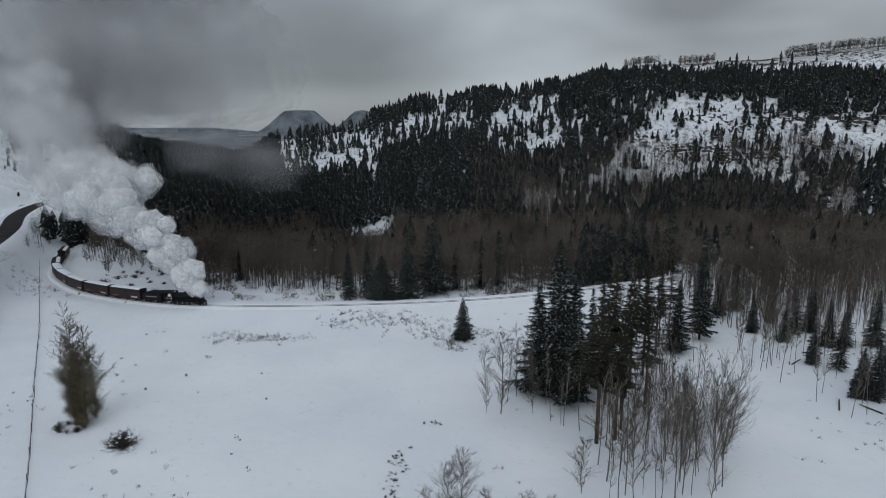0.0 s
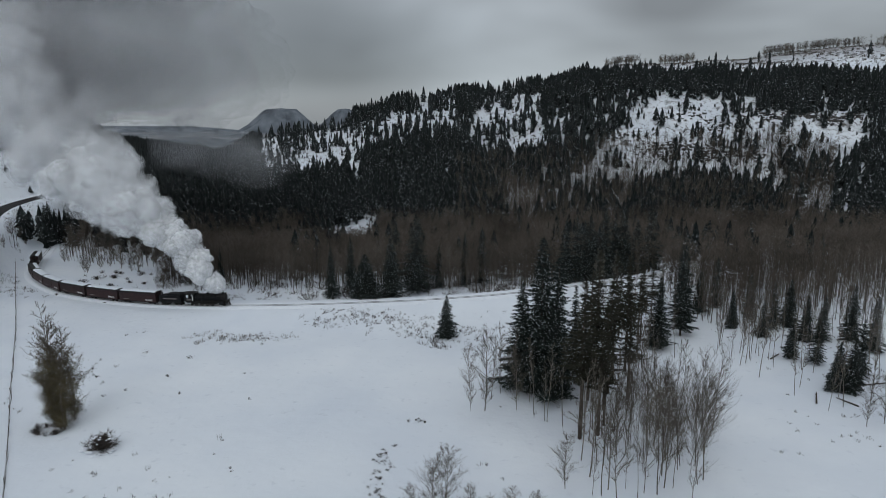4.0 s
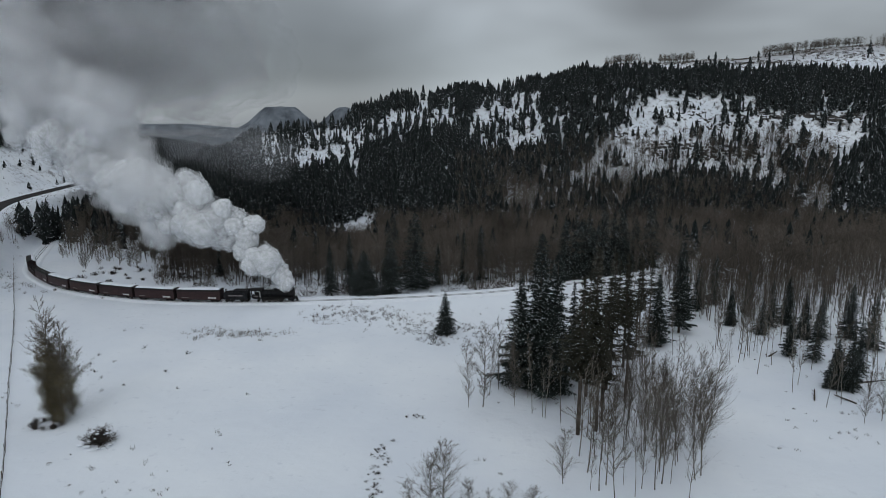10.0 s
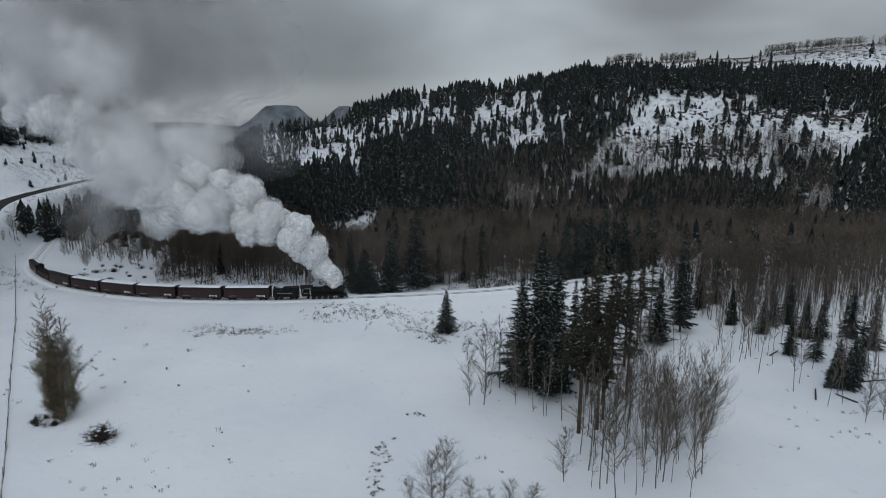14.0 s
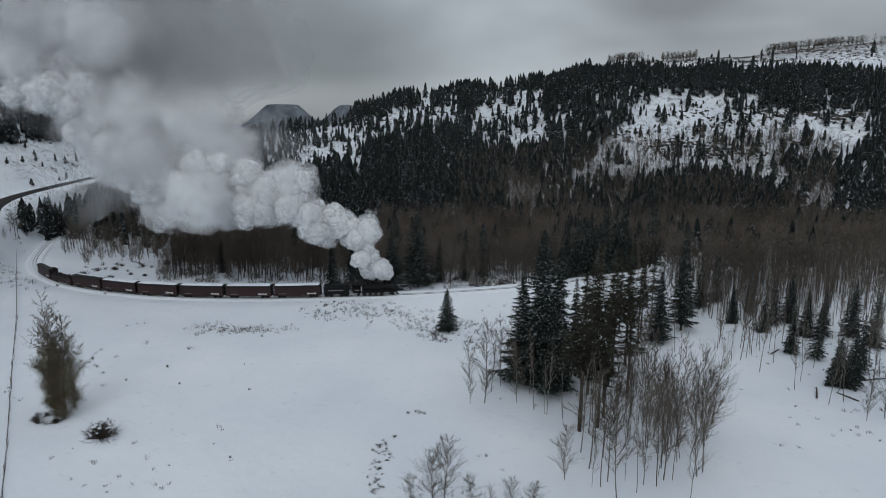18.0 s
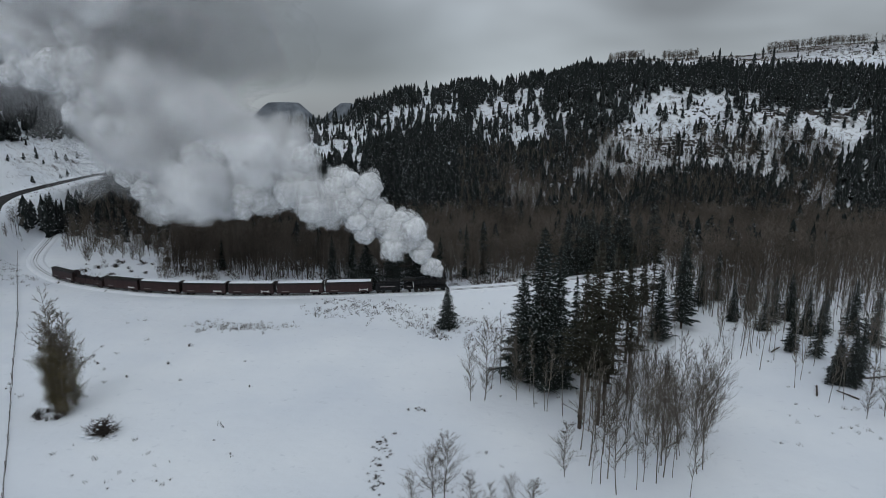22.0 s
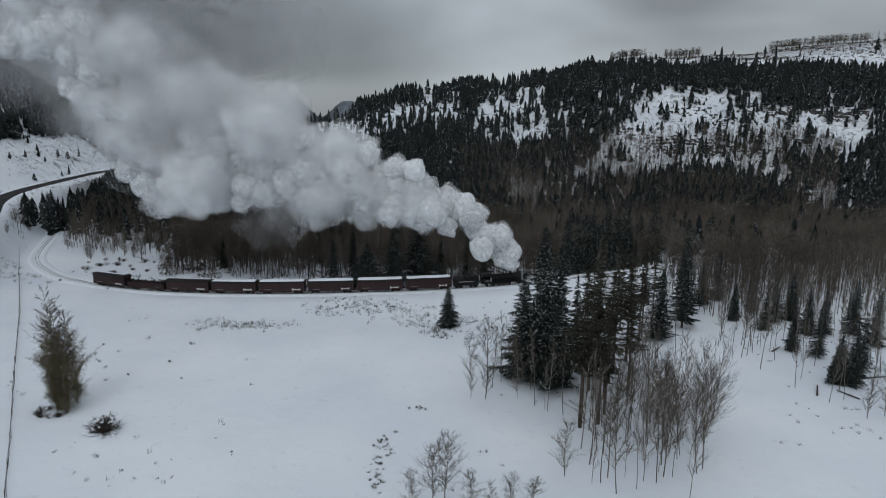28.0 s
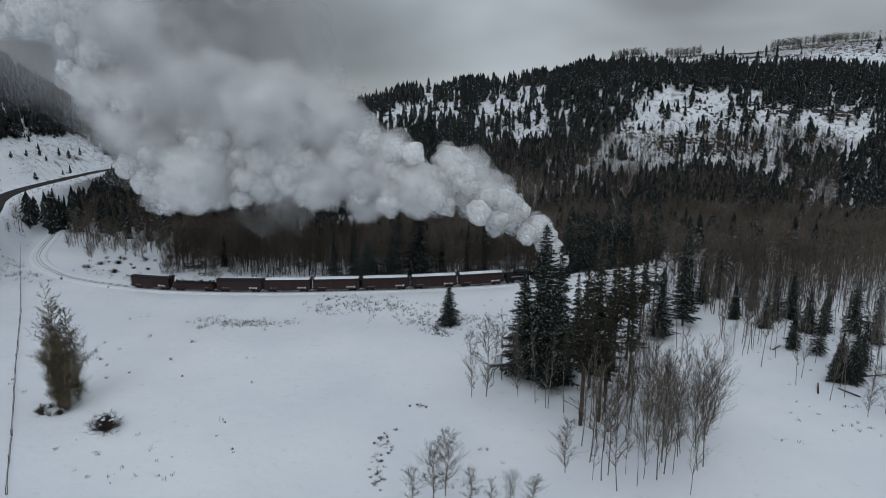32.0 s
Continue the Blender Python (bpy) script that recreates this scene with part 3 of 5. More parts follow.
def tender():
    thing = tagged(new("tender"), "black steam engine tender with coal and pale lettering", "tender", "train")
    bm = bmesh.new()
    box(bm, -3.4, 3.3, -1.25, 1.25, 0.95, 2.75, 0.06)
    part("tank", bm, BLACK, thing)
    bm = bmesh.new()
    for y in (-1.25, 1.17):
        box(bm, -0.6, 3.3, y, y + 0.08, 2.75, 3.35, 0.02)
    box(bm, -0.7, -0.6, -1.25, 1.25, 2.75, 3.35)
    part("coal_boards", bm, BLACK, thing)
    bm = bmesh.new()
    r = random.Random(2)
    for i in range(60):
        x, y = r.uniform(-0.5, 3.1), r.uniform(-1.0, 1.0)
        ball(bm, (x, y, 2.95 + 0.45 * (1 - (y / 1.2) ** 2) * r.uniform(0.7, 1)), r.uniform(0.18, 0.34), sub=1)
    part("coal_load", bm, COAL, thing)
    bm = bmesh.new()
    box(bm, -2.4, -1.4, -0.5, 0.5, 2.75, 3.0, 0.04)
    part("water_hatch", bm, SOOT, thing)
    bm = bmesh.new()
    rod(bm, (-3.1, 0, 2.75), (-3.1, 0, 3.25), 0.12)
    box(bm, -3.35, -2.95, -0.2, 0.2, 3.2, 3.55, 0.05)
    part("rear_lamp", bm, SOOT, thing)
    lettering(thing, -2.2, 2.0, 1.95, 0.30, LETTER_DULL, 1.26, 3)
    underframe(thing, 3.3)
    bogie(thing, -2.1)
    bogie(thing, 2.1)
    return thing


def locomotive():
    thing = tagged(new("steam_locomotive"), "black narrow-gauge steam locomotive working hard uphill", "locomotive", "train")
    bm = bmesh.new()
    rod(bm, (-3.2, 0, 2.35), (4.2, 0, 2.35), 0.98, sides=28)
    part("boiler", bm, BLACK, thing, smooth_faces=False)
    for x in (-2.4, -1.2, 0.0, 1.2, 2.4):
        bm = bmesh.new()
        rod(bm, (x - 0.04, 0, 2.35), (x + 0.04, 0, 2.35), 1.0, sides=28)
        part("boiler_band", bm, SOOT, thing)
    bm = bmesh.new()
    rod(bm, (4.2, 0, 2.35), (5.5, 0, 2.35), 1.02, sides=28)
    rod(bm, (5.5, 0, 2.35), (5.62, 0, 2.35), 0.8, 0.6, sides=24)
    part("smokebox", bm, SOOT, thing)
    bm = bmesh.new()
    rod(bm, (4.75, 0, 3.25), (4.75, 0, 4.15), 0.27, 0.31, 18)
    rod(bm, (4.75, 0, 4.1), (4.75, 0, 4.22), 0.37, 0.37, 18)
    part("smokestack", bm, SOOT, thing)
    for x, h, name in ((2.7, 3.75, "sand_dome"), (0.4, 3.8, "steam_dome")):
        bm = bmesh.new()
        rod(bm, (x, 0, 3.1), (x, 0, h - 0.22), 0.42, 0.40, 16)
        ball(bm, (x, 0, h - 0.24), 0.40, 1, 1, 0.6)
        part(name, bm, BLACK, thing)
    bm = bmesh.new()
    box(bm, 5.3, 5.75, -0.24, 0.24, 3.2, 3.75, 0.05)
    lamp = part("headlight", bm, BLACK, thing)
    bm = bmesh.new()
    rod(bm, (5.75, 0, 3.48), (5.79, 0, 3.48), 0.19, sides=14)
    part("lens", bm, LAMP_GLASS, lamp)
    # cab with side windows
    cab = None
    bm = bmesh.new()
    for y in (-1.38, 1.32):
        box(bm, -5.9, -3.1, y, y + 0.06, 1.35, 2.35)
        box(bm, -5.9, -5.6, y, y + 0.06, 2.35, 3.25)
        box(bm, -4.65, -4.4, y, y + 0.06, 2.35, 3.25)
        box(bm, -3.4, -3.1, y, y + 0.06, 2.35, 3.25)
        box(bm, -5.9, -3.1, y, y + 0.06, 3.25, 3.45)
    box(bm, -3.16, -3.1, -1.32, 1.32, 1.35, 3.45)
    box(bm, -5.9, -3.1, -1.32, 1.32, 1.3, 1.4)
    cab = part("cab", bm, BLACK, thing)
    verts = []
    prof = [(-1.5, 3.42), (-1.0, 3.68), (0, 3.8), (1.0, 3.68), (1.5, 3.42), (1.0, 3.6), (0, 3.72), (-1.0, 3.6)]
    for x in (-6.3, -2.9):
        verts += [(x, y, z) for y, z in prof]
    k = len(prof)
    raw_mesh("roof", verts, [(i, (i + 1) % k, (i + 1) % k + k, i + k) for i in range(k)] + [tuple(range(k))[::-1], tuple(range(k, 2 * k))], SOOT, cab)
    lettering(thing, -5.3, -4.0, 1.85, 0.3, LETTER_DULL, 1.385, 1)
    bm = bmesh.new()
    box(bm, -3.6, -3.4, -1.45, -1.37, 1.5, 3.0)
    part("handrail_panel", bm, LETTER, thing, "pale panel by the cab doorway")
    # frame, cylinders, running boards, pilot
    bm = bmesh.new()
    box(bm, -5.9, 5.9, -0.45, 0.45, 0.75, 1.35)
    part("frame", bm, SOOT, thing)
    for side in (-1, 1):
        bm = bmesh.new()
        box(bm, -3.1, 5.6, min(side * 0.95, side * 1.4), max(side * 0.95, side * 1.4), 1.72, 1.78)
        part("running_board", bm, BLACK, thing)
        bm = bmesh.new()
        rod(bm, (4.1, side * 1.12, 0.85), (5.4, side * 1.12, 0.85), 0.42, sides=16)
        box(bm, 4.2, 5.3, min(side * 0.8, side * 1.4), max(side * 0.8, side * 1.4), 1.1, 1.6, 0.06)
        part("cylinder", bm, BLACK, thing)
        bm = bmesh.new()
        rod(bm, (-3.0, side * 1.32, 2.6), (5.3, side * 1.12, 2.75), 0.03, sides=6)
        part("handrail", bm, SOOT, thing)
        bm = bmesh.new()
        box(bm, -2.7, 1.9, min(side * 1.16, side * 1.24), max(side * 1.16, side * 1.24), 0.42, 0.56, 0.02)
        box(bm, 0.0, 4.2, min(side * 1.26, side * 1.33), max(side * 1.26, side * 1.33), 0.6, 0.74, 0.02)
        part("drive_rods", bm, STEEL, thing)
        bm = bmesh.new()
        rod(bm, (3.2, side * 0.85, 2.9), (3.9, side * 0.85, 2.9), 0.2, sides=12)
        part("air_pump", bm, SOOT, thing)
    for x in (-2.7, -1.15, 0.4, 1.95):
        bm = bmesh.new()
        for y in (-0.95, 0.95):
            rod(bm, (0, y - 0.08, 0), (0, y + 0.08, 0), 0.56, sides=22)
            box(bm, -0.3, 0.3, y - 0.1, y + 0.1, -0.5, -0.2)
        rod(bm, (0, -0.95, 0), (0, 0.95, 0), 0.09)
        w = part("driving_wheels", bm, SOOT, thing)
        w.matrix_basis = pose(x, 0, 0.56)
        DRIVERS.append((w, x))
    for x, rr in ((5.0, 0.36), (-4.4, 0.36)):
        bm = bmesh.new()
        for y in (-0.5, 0.5):
            rod(bm, (0, y - 0.06, 0), (0, y + 0.06, 0), rr, sides=16)
        rod(bm, (0, -0.6, 0), (0, 0.6, 0), 0.06)
        w = part("small_wheelset", bm, SOOT, thing)
        w.matrix_basis = pose(x, 0, rr)
    bm = bmesh.new()
    box(bm, 5.7, 6.0, -1.2, 1.2, 0.8, 1.3, 0.04)
    for i in range(9):
        y = -0.95 + 1.9 * i / 8
        rod(bm, (6.0, y, 0.95), (6.7 - 0.35 * abs(y), y * 0.85, 0.16), 0.05, sides=5)
    part("pilot", bm, SOOT, thing)
    bm = bmesh.new()
    rod(bm, (-0.9, -0.2, 3.3), (-0.9, -0.2, 3.75), 0.06)
    part("whistle", bm, STEEL, thing)
    bm = bmesh.new()
    rod(bm, (1.5, 0, 3.25), (1.5, 0, 3.65), 0.14, 0.05)
    part("bell", bm, STEEL, thing)
    return thing


DRIVERS = []
engine = locomotive()
coal_tender = tender()
CARS = []
for i, (kind, snow, name, label) in enumerate((
        ("box", 0.9, "boxcar", "maroon wooden boxcar with snow on its roof"), ("box", 1.0, "boxcar", "maroon wooden boxcar with thick roof snow"),
        ("box", 1.1, "boxcar", "maroon wooden boxcar with thick roof snow"), ("box", 1.0, "boxcar", "maroon wooden boxcar with snow on its roof"),
        ("box", 0.8, "boxcar", "dark maroon wooden boxcar with patchy roof snow"), ("box", 0.6, "boxcar", "dark maroon wooden boxcar with thin roof snow"),
        ("gondola", 0, "", ""), ("tail", 0.5, "rear_car", "dark maroon enclosed car at the train's end"))):
    CARS.append(gondola() if kind == "gondola" else railway_car(name, label, 12.5, snow, kind == "tail"))

NOSE_0 = float(np.interp(4.4, TRACK[:, 0], TRACK_S)) - 76.0


def along(s):
    return Vector([float(np.interp(s, TRACK_S, TRACK[:, k])) for k in range(3)])


def nose(t):
    """How far the engine's front has come along the line."""
    return NOSE_0 + 3.1 * t + 0.0095 * t * t


def on_rails(s, reach):
    a, b = along(s - reach), along(s + reach)
    d = b - a
    return Matrix.Translation((a + b) / 2) @ Euler((0, -math.atan2(d.z, math.hypot(d.x, d.y)), math.atan2(d.y, d.x))).to_matrix().to_4x4()


# ---- trees ----
class Bits:
    """Collects loose triangles and tubes for one mesh."""

    def __init__(self):
        self.v, self.f = [], []

    def tri(self, a, b, c):
        k = len(self.v)
        self.v += [tuple(a), tuple(b), tuple(c)]
        self.f.append((k, k + 1, k + 2))

    def tube(self, pts, radii, sides=4):
        k = len(self.v)
        for i, (p, r) in enumerate(zip(pts, radii)):
            q = pts[min(i + 1, len(pts) - 1)] - pts[max(i - 1, 0)]
            u = q.orthogonal().normalized()
            w = q.cross(u).normalized()
            for j in range(sides):
                a = 2 * math.pi * j / sides
                self.v.append(tuple(p + u * (r * math.cos(a)) + w * (r * math.sin(a))))
        for i in range(len(pts) - 1):
            for j in range(sides):
                a, b = k + i * sides + j, k + i * sides + (j + 1) % sides
                self.f.append((a, b, b + sides, a + sides))

    def data(self, name, mat, more=None, second=None):
        d = bpy.data.meshes.new(name)
        k = len(self.v)
        extra = [tuple(i + k for i in f) for f in more.f] if more else []
        d.from_pydata(self.v + (more.v if more else []), [], self.f + extra)
        d.materials.append(mat)
        if more:
            d.materials.append(second)
            d.polygons.foreach_set("material_index", [0] * len(self.f) + [1] * len(extra))
        d.update()
        return d


def conifer_meshes(seed, lean=0.17, ragged=0.3, gaps=0.0, bare=0.06, fine=1.0, droop=0.42, needles=None):
    """Trunk, boughs and snow of a 10 m conifer: boughs in loose whorls, each a spine fringed with narrow sprays of needles."""
    r = random.Random(seed)
    trunk, crown, snow = Bits(), Bits(), Bits()
    trunk.tube([Vector((0, 0, -0.3)), Vector((0.03, 0, 3)), Vector((0, 0.04, 7)), Vector((0, 0, 9.9))], [0.115, 0.09, 0.05, 0.01], 7)
    z = 10 * bare
    bias = [r.uniform(0.75, 1.15) for _ in range(8)]
    while z < 9.85:
        w = z / 10
        reach = 10 * lean * (1 - w) ** 0.82 * min(1.0, 0.6 + w * 4) * r.uniform(0.8, 1.12)
        count = 5 + int(5 * (1 - w))
        turn = r.uniform(0, 6.3)
        for i in range(count):
            if r.random() < gaps:
                continue
            a = turn + 6.283 * i / count + r.uniform(-0.35, 0.35)
            long = reach * r.uniform(1 - ragged, 1 + ragged * 0.5) * bias[int(a / 6.283 * 8) % 8] + 0.08
            out = Vector((math.cos(a), math.sin(a), 0))
            side = Vector((-out.y, out.x, 0))
            zz = z + r.uniform(-0.14, 0.14)
            n = 2 if long < 0.45 else 4 if long < 0.9 else 6
            dip = droop * r.uniform(0.7, 1.3)
            pts = [out * (long * q / n) + Vector((0, 0, zz + 0.12 * long * q / n - dip * long * (q / n) ** 1.7 + 0.10 * long * (q / n) ** 4)) for q in range(n + 1)]
            for k in range(n):
                p, q = pts[k], pts[k + 1]
                wide = (0.34 * long * (1 - 0.55 * k / n) * (0.55 if k == 0 else 1.0) + 0.06) * r.uniform(0.75, 1.25)
                for s in (-1, 1):
                    ahead = (q - p) * r.uniform(0.9, 1.5)
                    tip = p + ahead + side * (s * wide) + Vector((0, 0, -r.uniform(0.15, 0.5) * wide - 0.02))
                    crown.tri(p, p.lerp(q, 0.55), tip)
                    tip2 = p.lerp(q, 0.5) + ahead * 0.9 + side * (s * wide * 0.72) + Vector((0, 0, -r.uniform(0.1, 0.45) * wide))
                    crown.tri(p.lerp(q, 0.45), q, tip2)
                crown.tri(p, q, p.lerp(q, 0.6) + side * r.uniform(-0.1, 0.1) - Vector((0, 0, 0.10 + 0.22 * wide)))
            end = pts[-1]
            crown.tri(end - side * 0.05, end + side * 0.05, end + out * 0.12 + Vector((0, 0, -0.05)))
            if long > 0.3 and r.random() < 0.16:
                k = r.randrange(1, n)
                p = pts[k].lerp(pts[k + 1], r.random()) + Vector((0, 0, 0.025))
                e = r.uniform(0.05, 0.12) * (0.4 + 0.6 * long) / fine ** 0.5
                along_it = (pts[k + 1] - pts[k]).normalized()
                snow.tri(p + side * e * 0.5, p - along_it * e * 1.6, p + along_it * e * 1.3)
                snow.tri(p - side * e * 0.5, p + along_it * e * 1.3, p - along_it * e * 1.6)
        z += r.uniform(0.17, 0.32) * (1.15 - 0.5 * w) / fine
    for k in range(8):
        a = k * 0.8
        crown.tri(Vector((0, 0, 10.05)), Vector((0.07 * math.cos(a), 0.07 * math.sin(a), 9.6)), Vector((0.07 * math.cos(a + 0.9), 0.07 * math.sin(a + 0.9), 9.5)))
    return (("trunk", trunk.data("trunk", BARK)), ("crown", crown.data("crown", needles or NEEDLES, snow, SNOW)))


def bare_meshes(seed, start=0.30, spread=0.15, limbs=22, stems=1, leafy=False, rise=1.1, thin=1.0, flare=0.9, crook=0.35, round_top=0.0):
    """Trunk, limbs and twigs of a leafless 10 m broadleaf tree: limbs fork twice, bending upwards."""
    r = random.Random(seed)
    trunk, limb, twig, leaf = Bits(), Bits(), Bits(), Bits()
    up = Vector((0, 0, 1))

    def sliver(p, q, wide):
        d = q - p
        x = d.orthogonal().normalized() * wide
        twig.tri(p - x, p + x, q)
        x = d.cross(x).normalized() * wide
        twig.tri(p - x, p + x, q)

    def astray(d, much):
        return (d + Vector((r.gauss(0, much), r.gauss(0, much), r.gauss(0, much * 0.8)))).normalized()

    for st in range(stems):
        off = Vector((0, 0, 0)) if stems == 1 else Vector((r.gauss(0, 0.5), r.gauss(0, 0.5), 0))
        top = 10 if st == 0 else r.uniform(6.5, 9.7)
        bend = Vector((r.uniform(-0.5, 0.5), r.uniform(-0.5, 0.5), 0)) + off * (flare if stems > 1 else 0)
        phase = r.uniform(0, 6)

        def axis(w):
            return off + bend * (w * w) + Vector((crook * 0.3 * math.sin(6 * w + phase), crook * 0.3 * math.cos(5 * w + phase), -0.3 + (top + 0.3) * w))
        (trunk if st == 0 else limb).tube([axis(w / 7) for w in range(8)], [0.052 * (1 - w / 7.3) + 0.006 for w in range(8)], 5)
        for i in range(limbs):
            w = start + (0.98 - start) * (i + r.random()) / limbs
            q = (w - start) / (1 - start)
            shape = (1 - round_top) * (1.1 - 0.75 * q) + round_top * (0.35 + 0.9 * math.sin(math.pi * min(1, q * 0.9 + 0.12)))
            long = 10 * spread * shape * r.uniform(0.55, 1.3)
            a = r.uniform(0, 6.283)
            d = Vector((math.cos(a), math.sin(a), rise * r.uniform(0.5, 1.2))).normalized()
            pts = [axis(w)]
            for k in range(4):
                d = (astray(d, 0.16) + up * 0.15).normalized()
                pts.append(pts[-1] + d * long / 4)
            thick = 0.030 * thin * (1.25 - 0.8 * w)
            limb.tube(pts, [thick, thick * 0.75, thick * 0.55, thick * 0.38, 0.004], 3)
            for j in range(10):
                k = r.randrange(0, 4)
                p = pts[k].lerp(pts[k + 1], r.random())
                e = (astray((pts[k + 1] - pts[k]).normalized(), 0.38) + up * 0.15).normalized()
                run = long * r.uniform(0.18, 0.45)
                m, b = p + e * run * 0.5, p + (e + astray(e, 0.3) + up * 0.1).normalized() * run
                sliver(p, m, 0.012 * thin)
                sliver(m.lerp(p, 0.2), b, 0.009 * thin)
                for h in range(6):
                    c = (p.lerp(m, r.random()) if h < 2 else m.lerp(b, r.random()))
                    g = (astray(e, 0.55) + up * 0.15).normalized()
                    x = g.orthogonal().normalized() * 0.0085 * thin
                    twig.tri(c - x, c + x, c + g * run * r.uniform(0.25, 0.6))
                if leafy and w < 0.66:
                    for h in range(16 if w < 0.52 else 8):
                        c = p + Vector((r.gauss(0, 0.17), r.gauss(0, 0.17), r.gauss(0, 0.2)))
                        u = Vector((r.gauss(0, 1), r.gauss(0, 1), r.gauss(0, 1))).normalized() * 0.05
                        leaf.tri(c, c + u, c + u.orthogonal())
    limb.f += [tuple(i + len(limb.v) for i in f) for f in twig.f]
    limb.v += twig.v
    return (("trunk", trunk.data("trunk", ASPEN_BARK)), ("crown", limb.data("crown", TWIGS, leaf if leafy else None, DRY_LEAVES)))


def plant(name, meshes, x, y, tall, label, category, group="", wide=1.0, turn=None, lean=0.0):
    """Sets a tree or shrub of that height on the ground."""
    thing = tagged(new(name), label, category, group)
    turn = RND.uniform(0, 360) if turn is None else turn
    thing.matrix_basis = pose(x, y, float(height(x, y)[0]) - 0.05, RND.uniform(-lean, lean), RND.uniform(-lean, lean), turn) @ Matrix.Diagonal((tall / 10 * wide, tall / 10 * wide, tall / 10, 1))
    for pname, data in meshes:
        ob = new(pname, data)
        ob.parent = thing
    return thing


RND = random.Random(11)
TALL = [conifer_meshes(11, 0.17, 0.5, 0.10, 0.07, 1.7, 0.30), conifer_meshes(12, 0.15, 0.55, 0.14, 0.10, 1.6, 0.34),
        conifer_meshes(13, 0.15, 0.7, 0.36, 0.40, 1.7, 0.22, OLIVE_NEEDLES), conifer_meshes(14, 0.14, 0.7, 0.42, 0.44, 1.6, 0.24, OLIVE_NEEDLES)]
SPRUCE = [conifer_meshes(1, 0.21, 0.3, 0.02, 0.05, 1.15), conifer_meshes(2, 0.19, 0.4, 0.10, 0.06, 1.15), conifer_meshes(3, 0.25, 0.25, 0, 0.03, 1.25), conifer_meshes(4, 0.17, 0.5, 0.18, 0.08, 1.15)]
ASPEN = [bare_meshes(21, 0.30, 0.17, 24), bare_meshes(22, 0.38, 0.15, 22), bare_meshes(23, 0.24, 0.19, 28), bare_meshes(24, 0.45, 0.13, 20), bare_meshes(25, 0.42, 0.12, 20)]
BUSHY = [bare_meshes(26, 0.20, 0.34, 32, rise=1.5, thin=0.85, round_top=0.6), bare_meshes(27, 0.24, 0.31, 30, rise=1.6, thin=0.85, round_top=0.6), bare_meshes(33, 0.28, 0.30, 28, rise=1.4, thin=0.85, round_top=0.5)]
SAPLING = [bare_meshes(28, 0.12, 0.24, 52, rise=1.2, thin=0.95, round_top=0.7), bare_meshes(29, 0.14, 0.22, 50, rise=1.3, thin=0.95, round_top=0.8)]
SHRUB_TREE = [bare_meshes(31, 0.10, 0.30, 26, 3, rise=0.9, round_top=0.5), bare_meshes(32, 0.08, 0.32, 28, 3, rise=1.0, round_top=0.5)]
COTTONWOOD = bare_meshes(41, 0.05, 0.115, 44, 7, True, 0.75, 0.85, -0.35, 0.3, 0.8)

SPRUCES = "snow-dusted dark green spruces"
# the tall stand beside the meadow
for x, y, h, k, w in ((18.8, 115.4, 31.5, 0, 1.15), (22.5, 118.5, 27, 1, 1.2), (15.5, 118, 22, 2, 1.3), (27.0, 123.7, 19.8, 3, 1.0), (49.9, 139.3, 17.4, 2, 1.2),
                      (58.0, 146.8, 22.9, 1, 1.1), (30, 119, 15, 3, 1.1), (21, 112.5, 18, 2, 1.3)):
    plant("spruce", TALL[k % 2], x, y, h, "tall dark spruce with snow on its boughs", "tree", SPRUCES, w)
for x, y, h, k, w in ((22.8, 97.2, 27.5, 0, 1.1), (32.2, 115.3, 22.7, 1, 1.2), (26.2, 98.5, 19, 1, 1.3), (29.5, 108, 20, 0, 1.2), (35, 112, 18, 1, 1.4), (24.5, 104, 22, 0, 1.1), (30.5, 119, 28, 0, 1.0), (34.5, 121, 26.5, 1, 1.0), (38.5, 126, 25, 0, 1.0), (27.5, 112, 25.5, 1, 1.0), (28.0, 102, 17, 1, 1.2),
                      (40, 131, 22, 0, 0.9), (44.5, 137, 21, 1, 0.9), (47, 143, 20, 0, 0.9), (52, 151, 19, 1, 0.9), (43, 147, 19, 0, 0.9)):
    plant("pine", TALL[2 + k], x, y, h, "ragged dark conifer among bare aspens", "tree", "ragged conifers", w * 1.05)
plant("spruce", SPRUCE[2], 0.7, 148.2, 10.9, "small dense spruce alone on the snowy bank", "tree", SPRUCES, 1.2, 40)
# spruces behind the railway
for x, y, h, k, w in ((-34.0, 184.1, 16.1, 1, 1.0), (-22.7, 176, 13.5, 2, 1.9), (-15.4, 178, 18.4, 0, 1.3), (-8.5, 191.5, 25.2, 1, 1.2), (-1.5, 197.4, 14.0, 3, 1.2),
                      (-29.0, 191.0, 18.2, 1, 0.8), (-75.2, 206.2, 11.0, 2, 0.8), (6.9, 200.0, 18.2, 1, 0.8), (12.6, 202.3, 19.0, 3, 1.0), (-16.2, 210.9, 20.7, 1, 0.9)):
    plant("spruce", SPRUCE[k], x, y, h, "dark spruce with snowy boughs behind the railway", "tree", SPRUCES, w)
